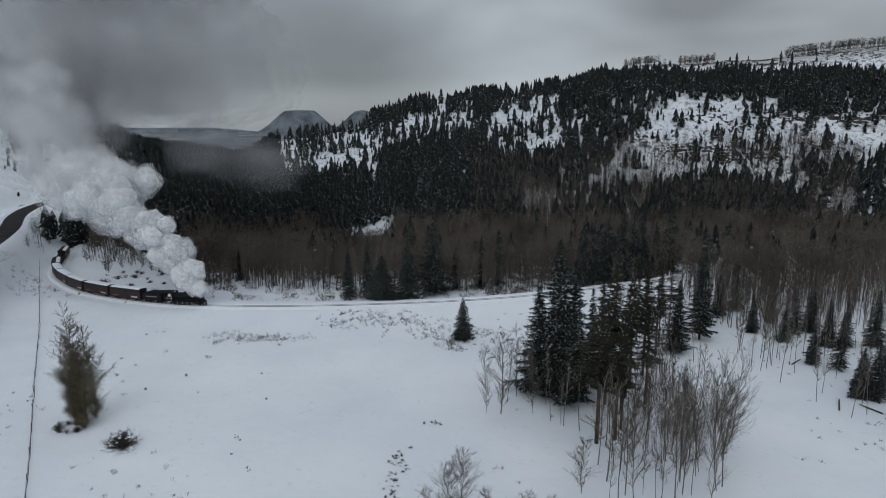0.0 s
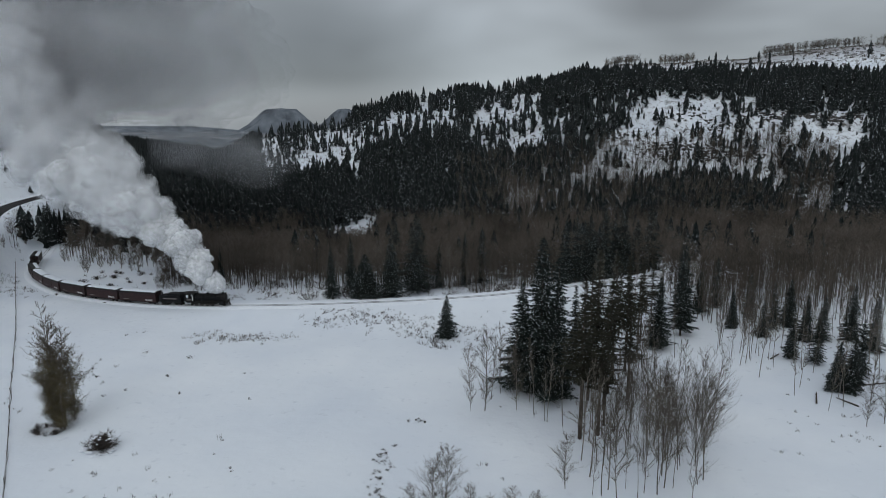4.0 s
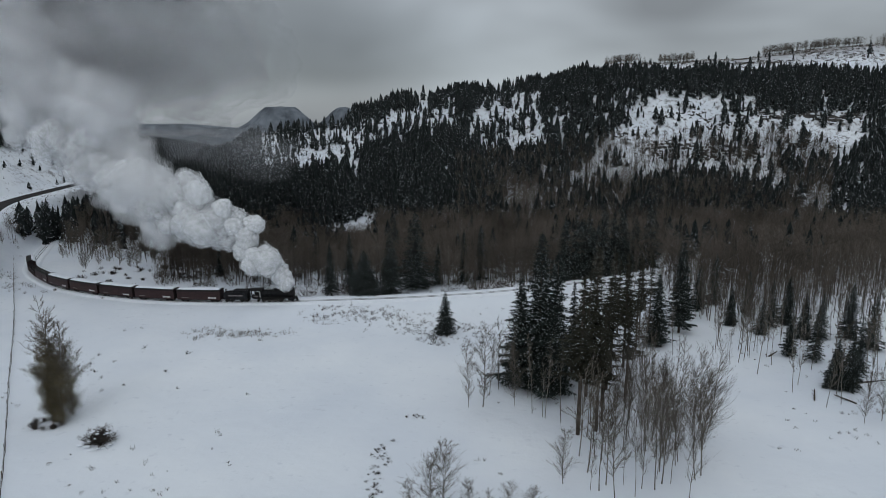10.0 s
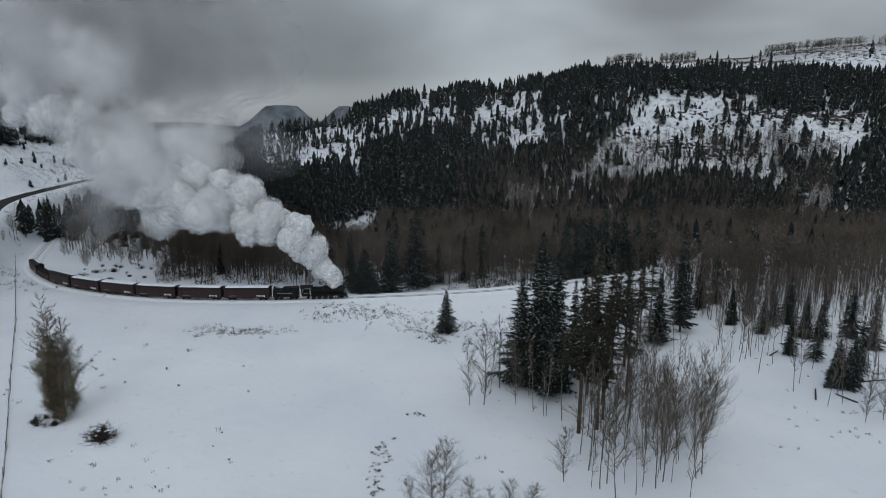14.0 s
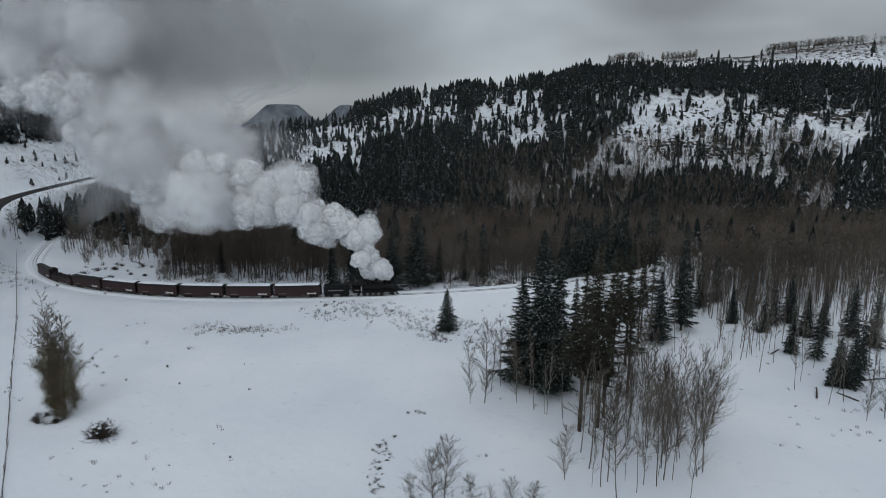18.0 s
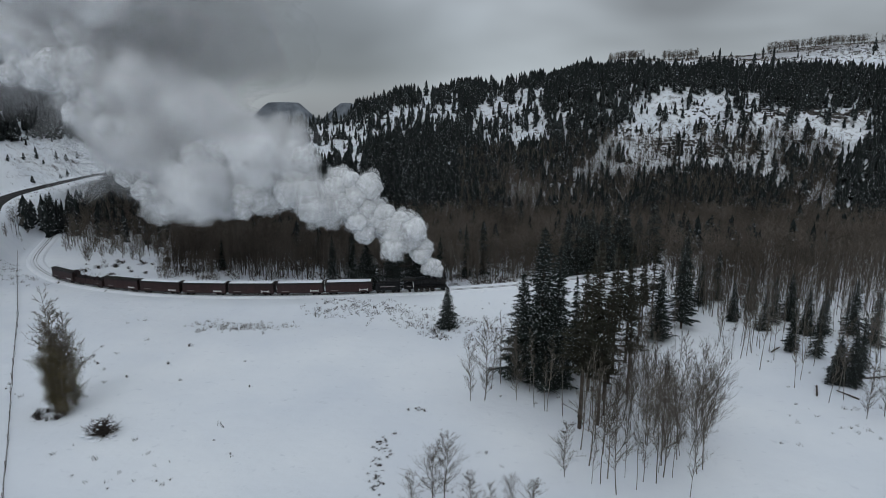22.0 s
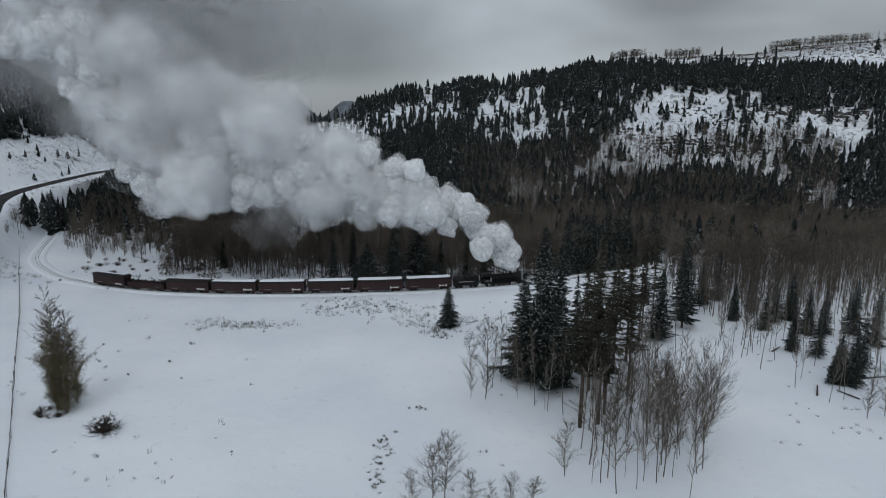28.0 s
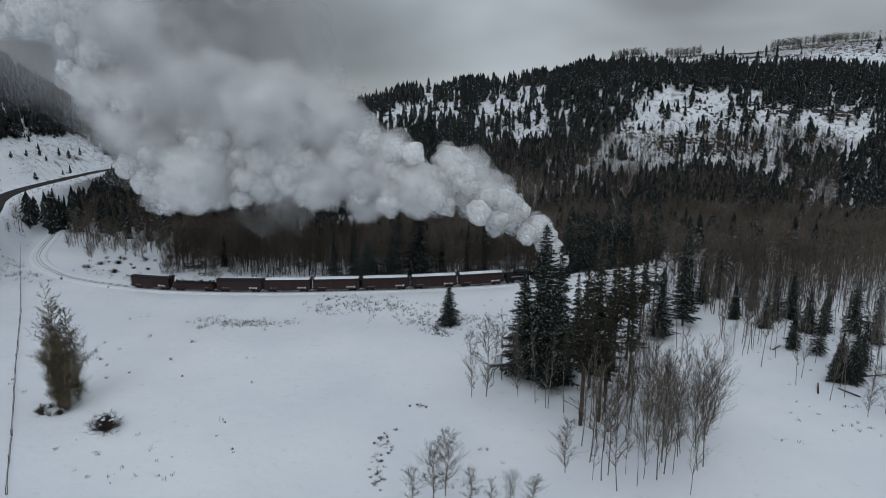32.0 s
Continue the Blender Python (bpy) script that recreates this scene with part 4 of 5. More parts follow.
for x, y, h, k, w in ((37.0, 185.5, 19.3, 1, 0.8), (40.5, 187, 19.5, 3, 0.9), (45.0, 189, 19.8, 0, 0.8), (49.7, 190, 21.2, 1, 0.8), (53.5, 193, 19.2, 3, 0.9),
                      (56.8, 195, 20.5, 0, 0.8), (67.5, 201, 20.9, 3, 0.9), (53.3, 233, 17, 1, 0.9), (47.5, 193, 16, 2, 0.8), (62.5, 199, 17.3, 1, 0.8)):
    plant("spruce", SPRUCE[k], x, y, h * 1.06, "slender dark spruce in a close clump", "tree", SPRUCES, w * 1.35)
# spruces at the edge of the aspen wood
for x, y, h, k, w in ((76.0, 113.8, 9.9, 2, 1.2), (78.1, 112.8, 11.4, 0, 1.2), (89.8, 141.9, 11.2, 1, 1.1), (76.2, 130.5, 10.4, 0, 1.0), (77.0, 144.7, 9.1, 1, 1.2),
                      (72.6, 151.6, 10.1, 2, 0.9), (70.1, 165.2, 12.4, 0, 1.1), (85.3, 121.4, 12.2, 3, 1.1), (82, 150, 12, 0, 0.9), (96.8, 134.3, 13.2, 1, 1.0), (62.4, 159.7, 20.2, 3, 1.0), (76, 169.3, 14.6, 1, 0.9), (80.4, 159, 12.3, 0, 0.9),
                      (80, 127.3, 12.7, 3, 1.0), (87.1, 152, 12.6, 2, 0.9), (96.4, 141.7, 13.9, 0, 1.0), (85.6, 141.7, 11.1, 2, 1.0)):
    plant("spruce", SPRUCE[k], x, y, h, "young dark spruce at the aspen wood's edge", "tree", SPRUCES, w)
# pines below the road
for x, y, h in ((-203, 316, 11), (-198, 318, 9), (-196, 309, 8), (-210, 330, 9)):
    plant("spruce", SPRUCE[2], x, y, h, "small dark spruce below the road", "tree", SPRUCES, 1.2)

ASPENS = "bare aspens"
for i, (x, y, h, w) in enumerate(((7.5, 107.4, 15.0, 1.3), (4.7, 107.4, 12.4, 0.9), (13.5, 107.9, 12.2, 0.8), (11.1, 115.3, 14.5, 1.0), (13.1, 118.1, 14.2, 1.0), (17.5, 82.8, 8.2, 1.5),
                                  (13.6, 115.4, 14.0, 1.0), (16.4, 111.5, 13.0, 0.9), (-1.7, 76.1, 8.8, 1.6), (0.2, 76.8, 9.7, 1.5), (3.6, 74.9, 5.4, 1.6), (8.9, 74.9, 5.0, 1.6),
                                  (11.6, 73.1, 5.7, 1.6), (6.2, 73.5, 4.6, 1.6), (-4.2, 74.5, 5.4, 1.5), (72.2, 98.9, 9.2, 1.2), (75.8, 100.0, 9.8, 1.2), (9.2, 112.5, 12, 1.0))):
    plant("aspen", SAPLING[i % 2] if h < 10 or i < 3 else ASPEN[(2, 0, 1)[i % 3]], x, y, h, "bare aspen standing in the snow", "tree", ASPENS, w, lean=2)
spots = random.Random(4)
for i in range(84):
    x, y = spots.uniform(21, 47), spots.uniform(77, 101)
    if x > 0.465 * y or x < 0.215 * y + 2:
        continue
    plant("aspen", BUSHY[i % 3] if x > 0.29 * y and i % 5 else ASPEN[spots.choice((0, 1, 2, 3))], x, y, spots.uniform(9, 17), "slim bare aspen in a crowded grove", "tree", ASPENS, spots.uniform(0.8, 1.15) if x > 0.33 * y else spots.uniform(0.7, 1.3), lean=9 if x > 0.36 * y else 5)
for i in range(32):
    plant("aspen", ASPEN[spots.choice((1, 3, 4))], spots.uniform(16, 44), spots.uniform(100, 128), spots.uniform(11, 17), "slim bare aspen among dark conifers", "tree", ASPENS, 0.9, lean=3)
done = 0
while done < 140:
    x, y = spots.uniform(44, 135), spots.uniform(98, 180)
    edge = 66 + max(0, 128 - y) * 0.22 + 14 * float(wave(np.array([x]), np.array([y]), 0.06, 30)[0])
    if (x < edge and y < 152) or x > 0.74 * y + 6:
        continue
    plant("aspen", ASPEN[spots.choice((1, 3, 4, 0))], x, y, spots.uniform(11, 16), "slim pale-trunked bare aspen in open wood", "tree", ASPENS, 0.9, lean=3)
    done += 1
for i in range(60):
    x, y = spots.uniform(34, 64), spots.uniform(126, 186)
    if float(nearest(TRACK, x, y)[0][0]) > 6 and 0.22 * y < x < 0.40 * y:
        plant("aspen", ASPEN[spots.choice((1, 3, 4, 0))], x, y, spots.uniform(10, 15), "slim bare aspen beside dark spruces", "tree", ASPENS, 1.0, lean=3)
done = 0
while done < 34:
    x, y = spots.uniform(-62, 80), spots.uniform(176, 212)
    back = float(nearest(TRACK, x, y)[0][0])
    if back < 8 or y < np.interp(x, TRACK[60:, 0], TRACK[60:, 1]) or (x < -58 and y < 200):
        continue
    plant("aspen", ASPEN[spots.choice((1, 3, 4))], x, y, spots.uniform(9, 14), "slim bare aspen lining the railway", "tree", ASPENS, 0.9, lean=3)
    done += 1
plant("cottonwood", COTTONWOOD, -67.2, 101.6, 22.5, "tall narrow many-stemmed tree holding some brown leaves", "tree", turn=20, wide=1.2)
for i in range(34):
    x, y = spots.uniform(-150, -70), spots.uniform(192, 262)
    if float(nearest(TRACK, x, y)[0][0]) < 14 or x < np.interp(y, TRACK[:50, 1][::-1], TRACK[:50, 0][::-1]) + 8:
        continue
    plant("bare_tree", SHRUB_TREE[i % 2], x, y, spots.uniform(6, 10), "low bare spreading tree in the snow", "tree", "low bare trees", 1.0, lean=3)


# ---- woods too dense to count ----
def scatter(template_v, template_f, xs, ys, talls, wides, turns):
    """Copies a 1 m tall template to many places, as one set of vertices and faces."""
    tv, tf = np.array(template_v), np.array(template_f)
    zs = height(xs, ys) - 0.2
    c, s = np.cos(turns)[:, None], np.sin(turns)[:, None]
    vx = (tv[None, :, 0] * c - tv[None, :, 1] * s) * (talls * wides)[:, None] + xs[:, None]
    vy = (tv[None, :, 0] * s + tv[None, :, 1] * c) * (talls * wides)[:, None] + ys[:, None]
    vz = tv[None, :, 2] * talls[:, None] + zs[:, None]
    v = np.stack([vx, vy, vz], 2).reshape(-1, 3)
    f = (tf[None] + (np.arange(len(xs)) * len(tv))[:, None, None]).reshape(-1, tf.shape[1])
    return v, f


def tri_object(name, v, f, mat, label, category):
    d = bpy.data.meshes.new(name)
    d.vertices.add(len(v))
    d.vertices.foreach_set("co", v.astype(np.float32).ravel())
    d.loops.add(len(f) * 3)
    d.loops.foreach_set("vertex_index", f.astype(np.int32).ravel())
    d.polygons.add(len(f))
    d.polygons.foreach_set("loop_start", np.arange(len(f), dtype=np.int32) * 3)
    d.materials.append(mat)
    d.update(calc_edges=True)
    d.validate()
    return tagged(new(name, d), label, category, kind="stuff")


def forest_template(seed, tiers=8, petals=6, base=0.19):
    """A 1 m conifer: ragged tiers of drooping boughs about a thin stem."""
    r = random.Random(seed)
    v, f = [], []
    for i in range(tiers):
        w = i / tiers
        z1 = 0.12 + 0.88 * min(1.0, (i + 2.0) / (tiers + 0.4))
        z0 = 0.06 + 0.88 * w
        rad = base * (1 - w) ** 0.75 * min(1.0, 0.65 + 2 * w) * r.uniform(0.75, 1.2) + 0.014
        a0 = r.uniform(0, 6.3)
        for j in range(petals):
            a, b = a0 + 6.283 * j / petals, a0 + 6.283 * (j + r.uniform(0.8, 1.25)) / petals
            q = r.uniform(0.55, 1.25)
            k = len(v)
            v += [(r.uniform(-0.01, 0.01), 0, z1 - r.uniform(0, 0.04)), (rad * q * math.cos(a), rad * q * math.sin(a), z0 - r.uniform(0, 0.035)), (rad * q * math.cos(b), rad * q * math.sin(b), z0 - r.uniform(0, 0.035))]
            f.append((k, k + 1, k + 2))
    return v, f


def woods_template(seed, twigs=54, start=0.30):
    r = random.Random(seed)
    tv, tf, v, f = [], [], [], []
    for a in (0, 2.1):
        k = len(tv)
        c, s = math.cos(a) * 0.0068, math.sin(a) * 0.0068
        tv += [(-c, -s, 0), (c, s, 0), (r.uniform(-0.03, 0.03), r.uniform(-0.03, 0.03), 0.97)]
        tf.append((k, k + 1, k + 2))
    for i in range(twigs):
        z = start + (0.93 - start) * r.random()
        a = r.uniform(0, 6.283)
        long = r.uniform(0.05, 0.20) * (1.15 - 0.6 * z)
        rr = r.uniform(0, 0.07)
        p = Vector((math.cos(a) * rr, math.sin(a) * rr, z))
        d = Vector((math.cos(a + r.uniform(-1, 1)), math.sin(a + r.uniform(-1, 1)), r.uniform(0.5, 1.6))).normalized() * long
        x = d.orthogonal().normalized() * 0.0042
        k = len(v)
        v += [tuple(p - x), tuple(p + x), tuple(p + d)]
        f.append((k, k + 1, k + 2))
    return (tv, tf), (v, f)


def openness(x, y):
    """How thickly conifers stand on the ridge, by bearing and elevation from the camera, fitted to its view: rock faces
    and snow slopes lie open.
    """
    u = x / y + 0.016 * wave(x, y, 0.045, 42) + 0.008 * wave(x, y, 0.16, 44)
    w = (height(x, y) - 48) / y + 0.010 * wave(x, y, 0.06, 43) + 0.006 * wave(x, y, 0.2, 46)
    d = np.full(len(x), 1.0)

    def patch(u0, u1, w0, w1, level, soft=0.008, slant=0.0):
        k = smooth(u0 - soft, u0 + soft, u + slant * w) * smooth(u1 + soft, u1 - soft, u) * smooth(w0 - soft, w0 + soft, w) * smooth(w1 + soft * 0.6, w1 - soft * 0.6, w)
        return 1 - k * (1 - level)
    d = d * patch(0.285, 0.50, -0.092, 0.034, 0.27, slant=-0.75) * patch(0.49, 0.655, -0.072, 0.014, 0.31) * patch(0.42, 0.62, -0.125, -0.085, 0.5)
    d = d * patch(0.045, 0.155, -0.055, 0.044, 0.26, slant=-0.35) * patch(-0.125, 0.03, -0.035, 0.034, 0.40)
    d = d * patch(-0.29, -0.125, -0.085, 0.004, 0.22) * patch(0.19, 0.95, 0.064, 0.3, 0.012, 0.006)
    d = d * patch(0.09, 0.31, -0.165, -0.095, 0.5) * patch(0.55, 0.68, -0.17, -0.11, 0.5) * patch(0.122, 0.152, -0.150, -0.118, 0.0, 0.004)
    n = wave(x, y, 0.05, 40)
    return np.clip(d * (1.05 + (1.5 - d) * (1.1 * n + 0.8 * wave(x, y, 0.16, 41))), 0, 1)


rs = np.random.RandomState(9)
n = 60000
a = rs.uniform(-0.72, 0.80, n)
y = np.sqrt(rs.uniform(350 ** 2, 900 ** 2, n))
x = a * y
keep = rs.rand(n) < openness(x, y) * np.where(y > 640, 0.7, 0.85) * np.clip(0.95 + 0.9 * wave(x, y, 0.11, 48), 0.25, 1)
side = -(x + 232 + 0.06 * (y - 300))
keep &= ~((side > -25) & (side < 34) & (y < 470)) & (((x + 57) / 22) ** 2 + ((y - 345) / 14) ** 2 > 1)
keep &= (nearest(ROAD, x, y)[0] > 9)
x, y = x[keep], y[keep]
# conifers sprinkled through the valley and behind the railway's bend
vx, vy = rs.uniform(-60, 265, 900), rs.uniform(215, 348, 900)
keep = (vx < 0.76 * vy) & (((vx + 55) / 22) ** 2 + ((vy - 315) / 38) ** 2 > 1) & (rs.rand(900) < 0.32 + 1.2 * wave(vx, vy, 0.05, 45))
x, y = np.r_[x, vx[keep]], np.r_[y, vy[keep]]
vx, vy = rs.uniform(-205, -60, 700), rs.uniform(262, 356, 700)
keep = (vx > np.interp(vy, TRACK[:50, 1][::-1], TRACK[:50, 0][::-1]) + 8) & (rs.rand(700) < np.clip((vy - 255) / 60, 0.1, 1))
x, y = np.r_[x, vx[keep]], np.r_[y, vy[keep]]
small = len(x)
vy = rs.uniform(300, 440, 34)
vx = -(232 + 0.06 * (vy - 300)) - rs.uniform(6, 40, 34)
x, y = np.r_[x, vx], np.r_[y, vy]
pick = rs.randint(0, 6, len(x))
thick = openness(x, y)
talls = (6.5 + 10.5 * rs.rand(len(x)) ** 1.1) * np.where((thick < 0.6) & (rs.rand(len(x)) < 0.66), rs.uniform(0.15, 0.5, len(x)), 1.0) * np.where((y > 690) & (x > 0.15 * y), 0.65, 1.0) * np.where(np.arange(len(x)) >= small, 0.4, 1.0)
for k in range(6):
    m = pick == k
    v, f = scatter(*forest_template(60 + k), x[m], y[m], talls[m], rs.uniform(0.75, 1.4, m.sum()) * np.where(talls[m] < 6, 1.5, 1.0), rs.uniform(0, 6.3, m.sum()))
    tri_object("conifer_forest", v, f, FAR_NEEDLES, "dense dark conifer forest dusted with snow", "forest")

# bare brown woods on the valley floor, inside the railway's bend, on the lower slopes and along the skyline
n = 27000
x, y = rs.uniform(-100, 300, n), rs.uniform(150, 352, n)
line = np.interp(x, TRACK[60:, 0], TRACK[60:, 1])
keep = (x / y < 0.78) & (nearest(TRACK, x, y)[0] > np.where(x > 45, 4.0, 9.0)) & ((y > line + 9) | ((x > 42) & (y > 152)))
keep &= (((x + 56) / 21) ** 2 + ((y - 339) / 14) ** 2 > 1) & (x > -90 - 0.2 * (y - 186))
keep &= rs.rand(n) < (0.80 + 0.5 * wave(x, y, 0.04, 50)) * np.where(y < line + 22, 0.8, 1.0) * np.where((x > 40) & (y < 175), 0.5, 1.0)
keep &= ~((x < 66) & (y < 193))
x, y = x[keep], y[keep]
xb, yb = rs.uniform(-175, -62, 2600), rs.uniform(214, 335, 2600)
keep = (nearest(TRACK, xb, yb)[0] > 8) & (xb > np.interp(yb, TRACK[:50, 1][::-1], TRACK[:50, 0][::-1]) + 7) & (yb > 226 - 0.25 * (xb + 100)) & (rs.rand(2600) < 0.6 + wave(xb, yb, 0.07, 53))
x, y = np.r_[x, xb[keep]], np.r_[y, yb[keep]]
n2 = 6000
a2, y2 = rs.uniform(0.02, 0.62, n2), rs.uniform(350, 470, n2)
x2 = a2 * y2
keep = rs.rand(n2) < 0.75 + wave(x2, y2, 0.05, 51)
x2, y2 = x2[keep], y2[keep]
x, y = np.r_[x, x2], np.r_[y, y2]
talls = rs.uniform(9, 15, len(x)) * np.where((abs(x + 53) < 17) & (y > 284) & (y < 330), 0.5, 1.0)
pick = rs.randint(0, 4, len(x))
for k in range(4):
    m = pick == k
    t, w = woods_template(80 + k)
    turns, wides = rs.uniform(0, 6.3, m.sum()), rs.uniform(0.9, 1.3, m.sum())
    v, f = scatter(*t, x[m], y[m], talls[m], wides, turns)
    tri_object("bare_wood_trunks", v, f, WOODS_TRUNK, "pale slim trunks of bare woods", "woods")
    v, f = scatter(*w, x[m], y[m], talls[m], wides, turns)
    tri_object("bare_wood_twigs", v, f, WOODS, "brown leafless crowns of dense woods", "woods")

# brush, thickets and rounded bare trees along the ridge top
def thicket_template(seed, blades=34, thick=0.026):
    r = random.Random(seed)
    v, f = [], []
    for i in range(blades):
        a, rr, z = r.uniform(0, 6.283), 0.42 * math.sqrt(r.random()), r.uniform(0.05, 0.6)
        p = Vector((rr * math.cos(a), rr * math.sin(a), z))
        d = Vector((math.cos(a) * 0.5, math.sin(a) * 0.5, r.uniform(0.5, 1.0))) * r.uniform(0.2, 0.42)
        x = d.orthogonal().normalized() * thick
        k = len(v)
        v += [tuple(p - x), tuple(p + x), tuple(p + d)]
        f.append((k, k + 1, k + 2))
    return v, f


n = 9000
a3, y3 = rs.uniform(0.17, 0.8, n), rs.uniform(600, 880, n)
x3 = a3 * y3
e3 = (height(x3, y3) - 48) / y3 * 1.11
crest = smooth(810, 850, y3)
keep = (e3 > 0.045) & (rs.rand(n) < 0.22 + 0.9 * np.maximum(0, wave(x3, y3, 0.04, 52)) + 0.5 * crest)
x3, y3, crest = x3[keep], y3[keep], crest[keep]
tall3 = np.where((crest > 0.5) & (wave(x3, y3, 0.02, 54) > -0.05), rs.uniform(2.0, 4.5, len(x3)), rs.uniform(1.0, 2.6, len(x3)))
xc = rs.uniform(0.17, 0.8, 900) * 846
yc_ = 846 + rs.normal(0, 9, 900)
keep = wave(xc, yc_, 0.018, 56) + 0.5 * wave(xc, yc_, 0.08, 57) > -0.02
x3, y3, tall3 = np.r_[x3, xc[keep]], np.r_[y3, yc_[keep]], np.r_[tall3, rs.uniform(1.5, 4, keep.sum())]
n = 4200
a4, y4 = rs.uniform(-0.3, 0.68, n), rs.uniform(440, 580, n)
keep = rs.rand(n) < 0.30 + wave(a4 * y4, y4, 0.06, 55)
x3, y3, tall3 = np.r_[x3, (a4 * y4)[keep]], np.r_[y3, y4[keep]], np.r_[tall3, rs.uniform(0.6, 1.5, keep.sum())]

# undergrowth at the foot of the bare woods
n = 4200
xu, yu = rs.uniform(-150, 120, n), rs.uniform(176, 262, n)
lane = np.interp(xu, TRACK[60:, 0], TRACK[60:, 1])
keep = (nearest(TRACK, xu, yu)[0] > 8) & (yu > lane + 7) & (xu > -95 - 0.5 * (yu - 200)) & (rs.rand(n) < 0.55 + wave(xu, yu, 0.09, 67))
xu, yu = xu[keep], yu[keep]
v, f = scatter(*thicket_template(93, 30, 0.030), xu, yu, rs.uniform(0.9, 3.0, len(xu)), rs.uniform(0.9, 1.6, len(xu)), rs.uniform(0, 6.3, len(xu)))
tri_object("undergrowth", v, f, SCRUB, "dark leafless undergrowth below bare trees", "brush")

# rounded bare trees in clumps along the skyline
grid = np.linspace(560, 900, 86)
n = 700
ac = np.r_[rs.uniform(0.25, 0.385, 260), rs.uniform(0.49, 0.72, 440)]
rise = np.stack([(height(ac * g, np.full(n, g)) - 48) / g for g in grid])
yc_ = grid[np.argmax(rise, 0)] + rs.normal(0, 5, n)
xc = ac * yc_
keep = wave(xc, yc_, 0.05, 58) + 0.5 * wave(xc, yc_, 0.12, 59) > -0.12
sky_x, sky_y = xc[keep], yc_[keep]
t, w = woods_template(97, 90, 0.30)
talls, wides, turns = rs.uniform(7, 13, len(sky_x)), rs.uniform(1.5, 2.1, len(sky_x)), rs.uniform(0, 6.3, len(sky_x))
for (tv, tf), name, mat in ((t, "skyline_trunks", WOODS_TRUNK), (w, "skyline_twigs", WOODS)):
    v, f = scatter(tv, tf, sky_x, sky_y, talls, wides, turns)
    tri_object(name, v, f, mat, "rounded leafless trees in clumps on the ridge top", "woods")
for k in range(2):
    m = np.arange(len(x3)) % 2 == k
    v, f = scatter(*thicket_template(90 + k, 44, 0.036), x3[m], y3[m], tall3[m], rs.uniform(0.9, 1.5, m.sum()) * np.where(tall3[m] > 4, 0.8, 1.4), rs.uniform(0, 6.3, m.sum()))
    tri_object("ridge_thicket", v, f, WOODS, "leafless brown thickets along the ridge", "brush")

# broken rock bands across the steep snowy faces, fitted to the camera's view: (bearings, elevation from the camera at
# their two ends, how scattered, how many)
rock_v, rock_f = [], []
grid = np.linspace(425, 640, 90)
spots_x, spots_y = [], []
for a0, a1, e0, e1, loose, count in ((0.47, 0.655, 0.010, 0.000, 0.0045, 620), (0.33, 0.50, -0.042, -0.058, 0.006, 420), (0.27, 0.36, -0.030, -0.052, 0.010, 170),
                                     (0.34, 0.48, 0.006, -0.012, 0.008, 130), (0.50, 0.64, -0.045, -0.060, 0.010, 150), (0.05, 0.15, 0.02, -0.02, 0.018, 150), (-0.28, -0.02, -0.04, 0.012, 0.016, 330)):
    w = rs.rand(count)
    ra = a0 + (a1 - a0) * w
    want = e0 + (e1 - e0) * w + rs.normal(0, loose, count) + 0.006 * np.sin(ra * 70)
    rise = np.stack([(height(ra * g, np.full(count, g)) - 48) / g for g in grid])
    ry = grid[np.argmax(rise > want[None], 0)] + rs.uniform(-0.5, 0.5, count)
    spots_x.append(ra * ry)
    spots_y.append(ry)
rx, ry = np.concatenate(spots_x), np.concatenate(spots_y)
rz = height(rx, ry)
keep = wave(rx, ry, 0.12, 47) + rs.normal(0, 0.25, len(rx)) > -0.02
for x, y, z in zip(rx[keep], ry[keep], rz[keep]):
    r = random.Random(int(x * 97 + y * 31))
    k, w, h, d = len(rock_v), r.uniform(0.35, 1.35), r.uniform(0.3, 1.15), r.uniform(0.5, 1.1)
    for cx, cy, cz in ((-1, -1, -1), (1, -1, -1), (1, 1, -1), (-1, 1, -1), (-1, -1, 1), (1, -1, 1), (1, 1, 1), (-1, 1, 1)):
        rock_v.append((x + w * cx * r.uniform(0.6, 1.1), y + d * cy * r.uniform(0.7, 1.1), z + h * (cz * r.uniform(0.5, 1.0) + 0.1)))
    for q in ((0, 1, 5, 4), (1, 2, 6, 5), (2, 3, 7, 6), (3, 0, 4, 7), (4, 5, 6, 7)):
        rock_f += [(k + q[0], k + q[1], k + q[2]), (k + q[0], k + q[2], k + q[3])]
tri_object("rock_outcrop", np.array(rock_v), np.array(rock_f), CLIFF, "broken grey-brown rock ledges in the snow", "rock")


# ---- brush, weeds, fence ----
def shrub_mesh(seed, stems=60):
    """A 1 m wiry shrub: many forked stems from one root."""
    r = random.Random(seed)
    b = Bits()
    for i in range(stems):
        a, tilt = r.uniform(0, 6.283), abs(r.gauss(0, 0.55))
        d = Vector((math.cos(a) * math.sin(tilt), math.sin(a) * math.sin(tilt), math.cos(tilt)))
        root = Vector((r.gauss(0, 0.10), r.gauss(0, 0.10), -0.05))
        tip = root + d * r.uniform(0.6, 1.1)
        x = d.orthogonal().normalized() * 0.018
        b.tri(root - x, root + x, tip)
        for k in range(4):
            p = root.lerp(tip, r.uniform(0.4, 0.95))
            e = (d + Vector((r.uniform(-0.7, 0.7), r.uniform(-0.7, 0.7), r.uniform(-0.1, 0.6)))).normalized()
            b.tri(p - x * 0.8, p + x * 0.8, p + e * r.uniform(0.15, 0.35))
    return (("bush", b.data("bush", SCRUB)),)


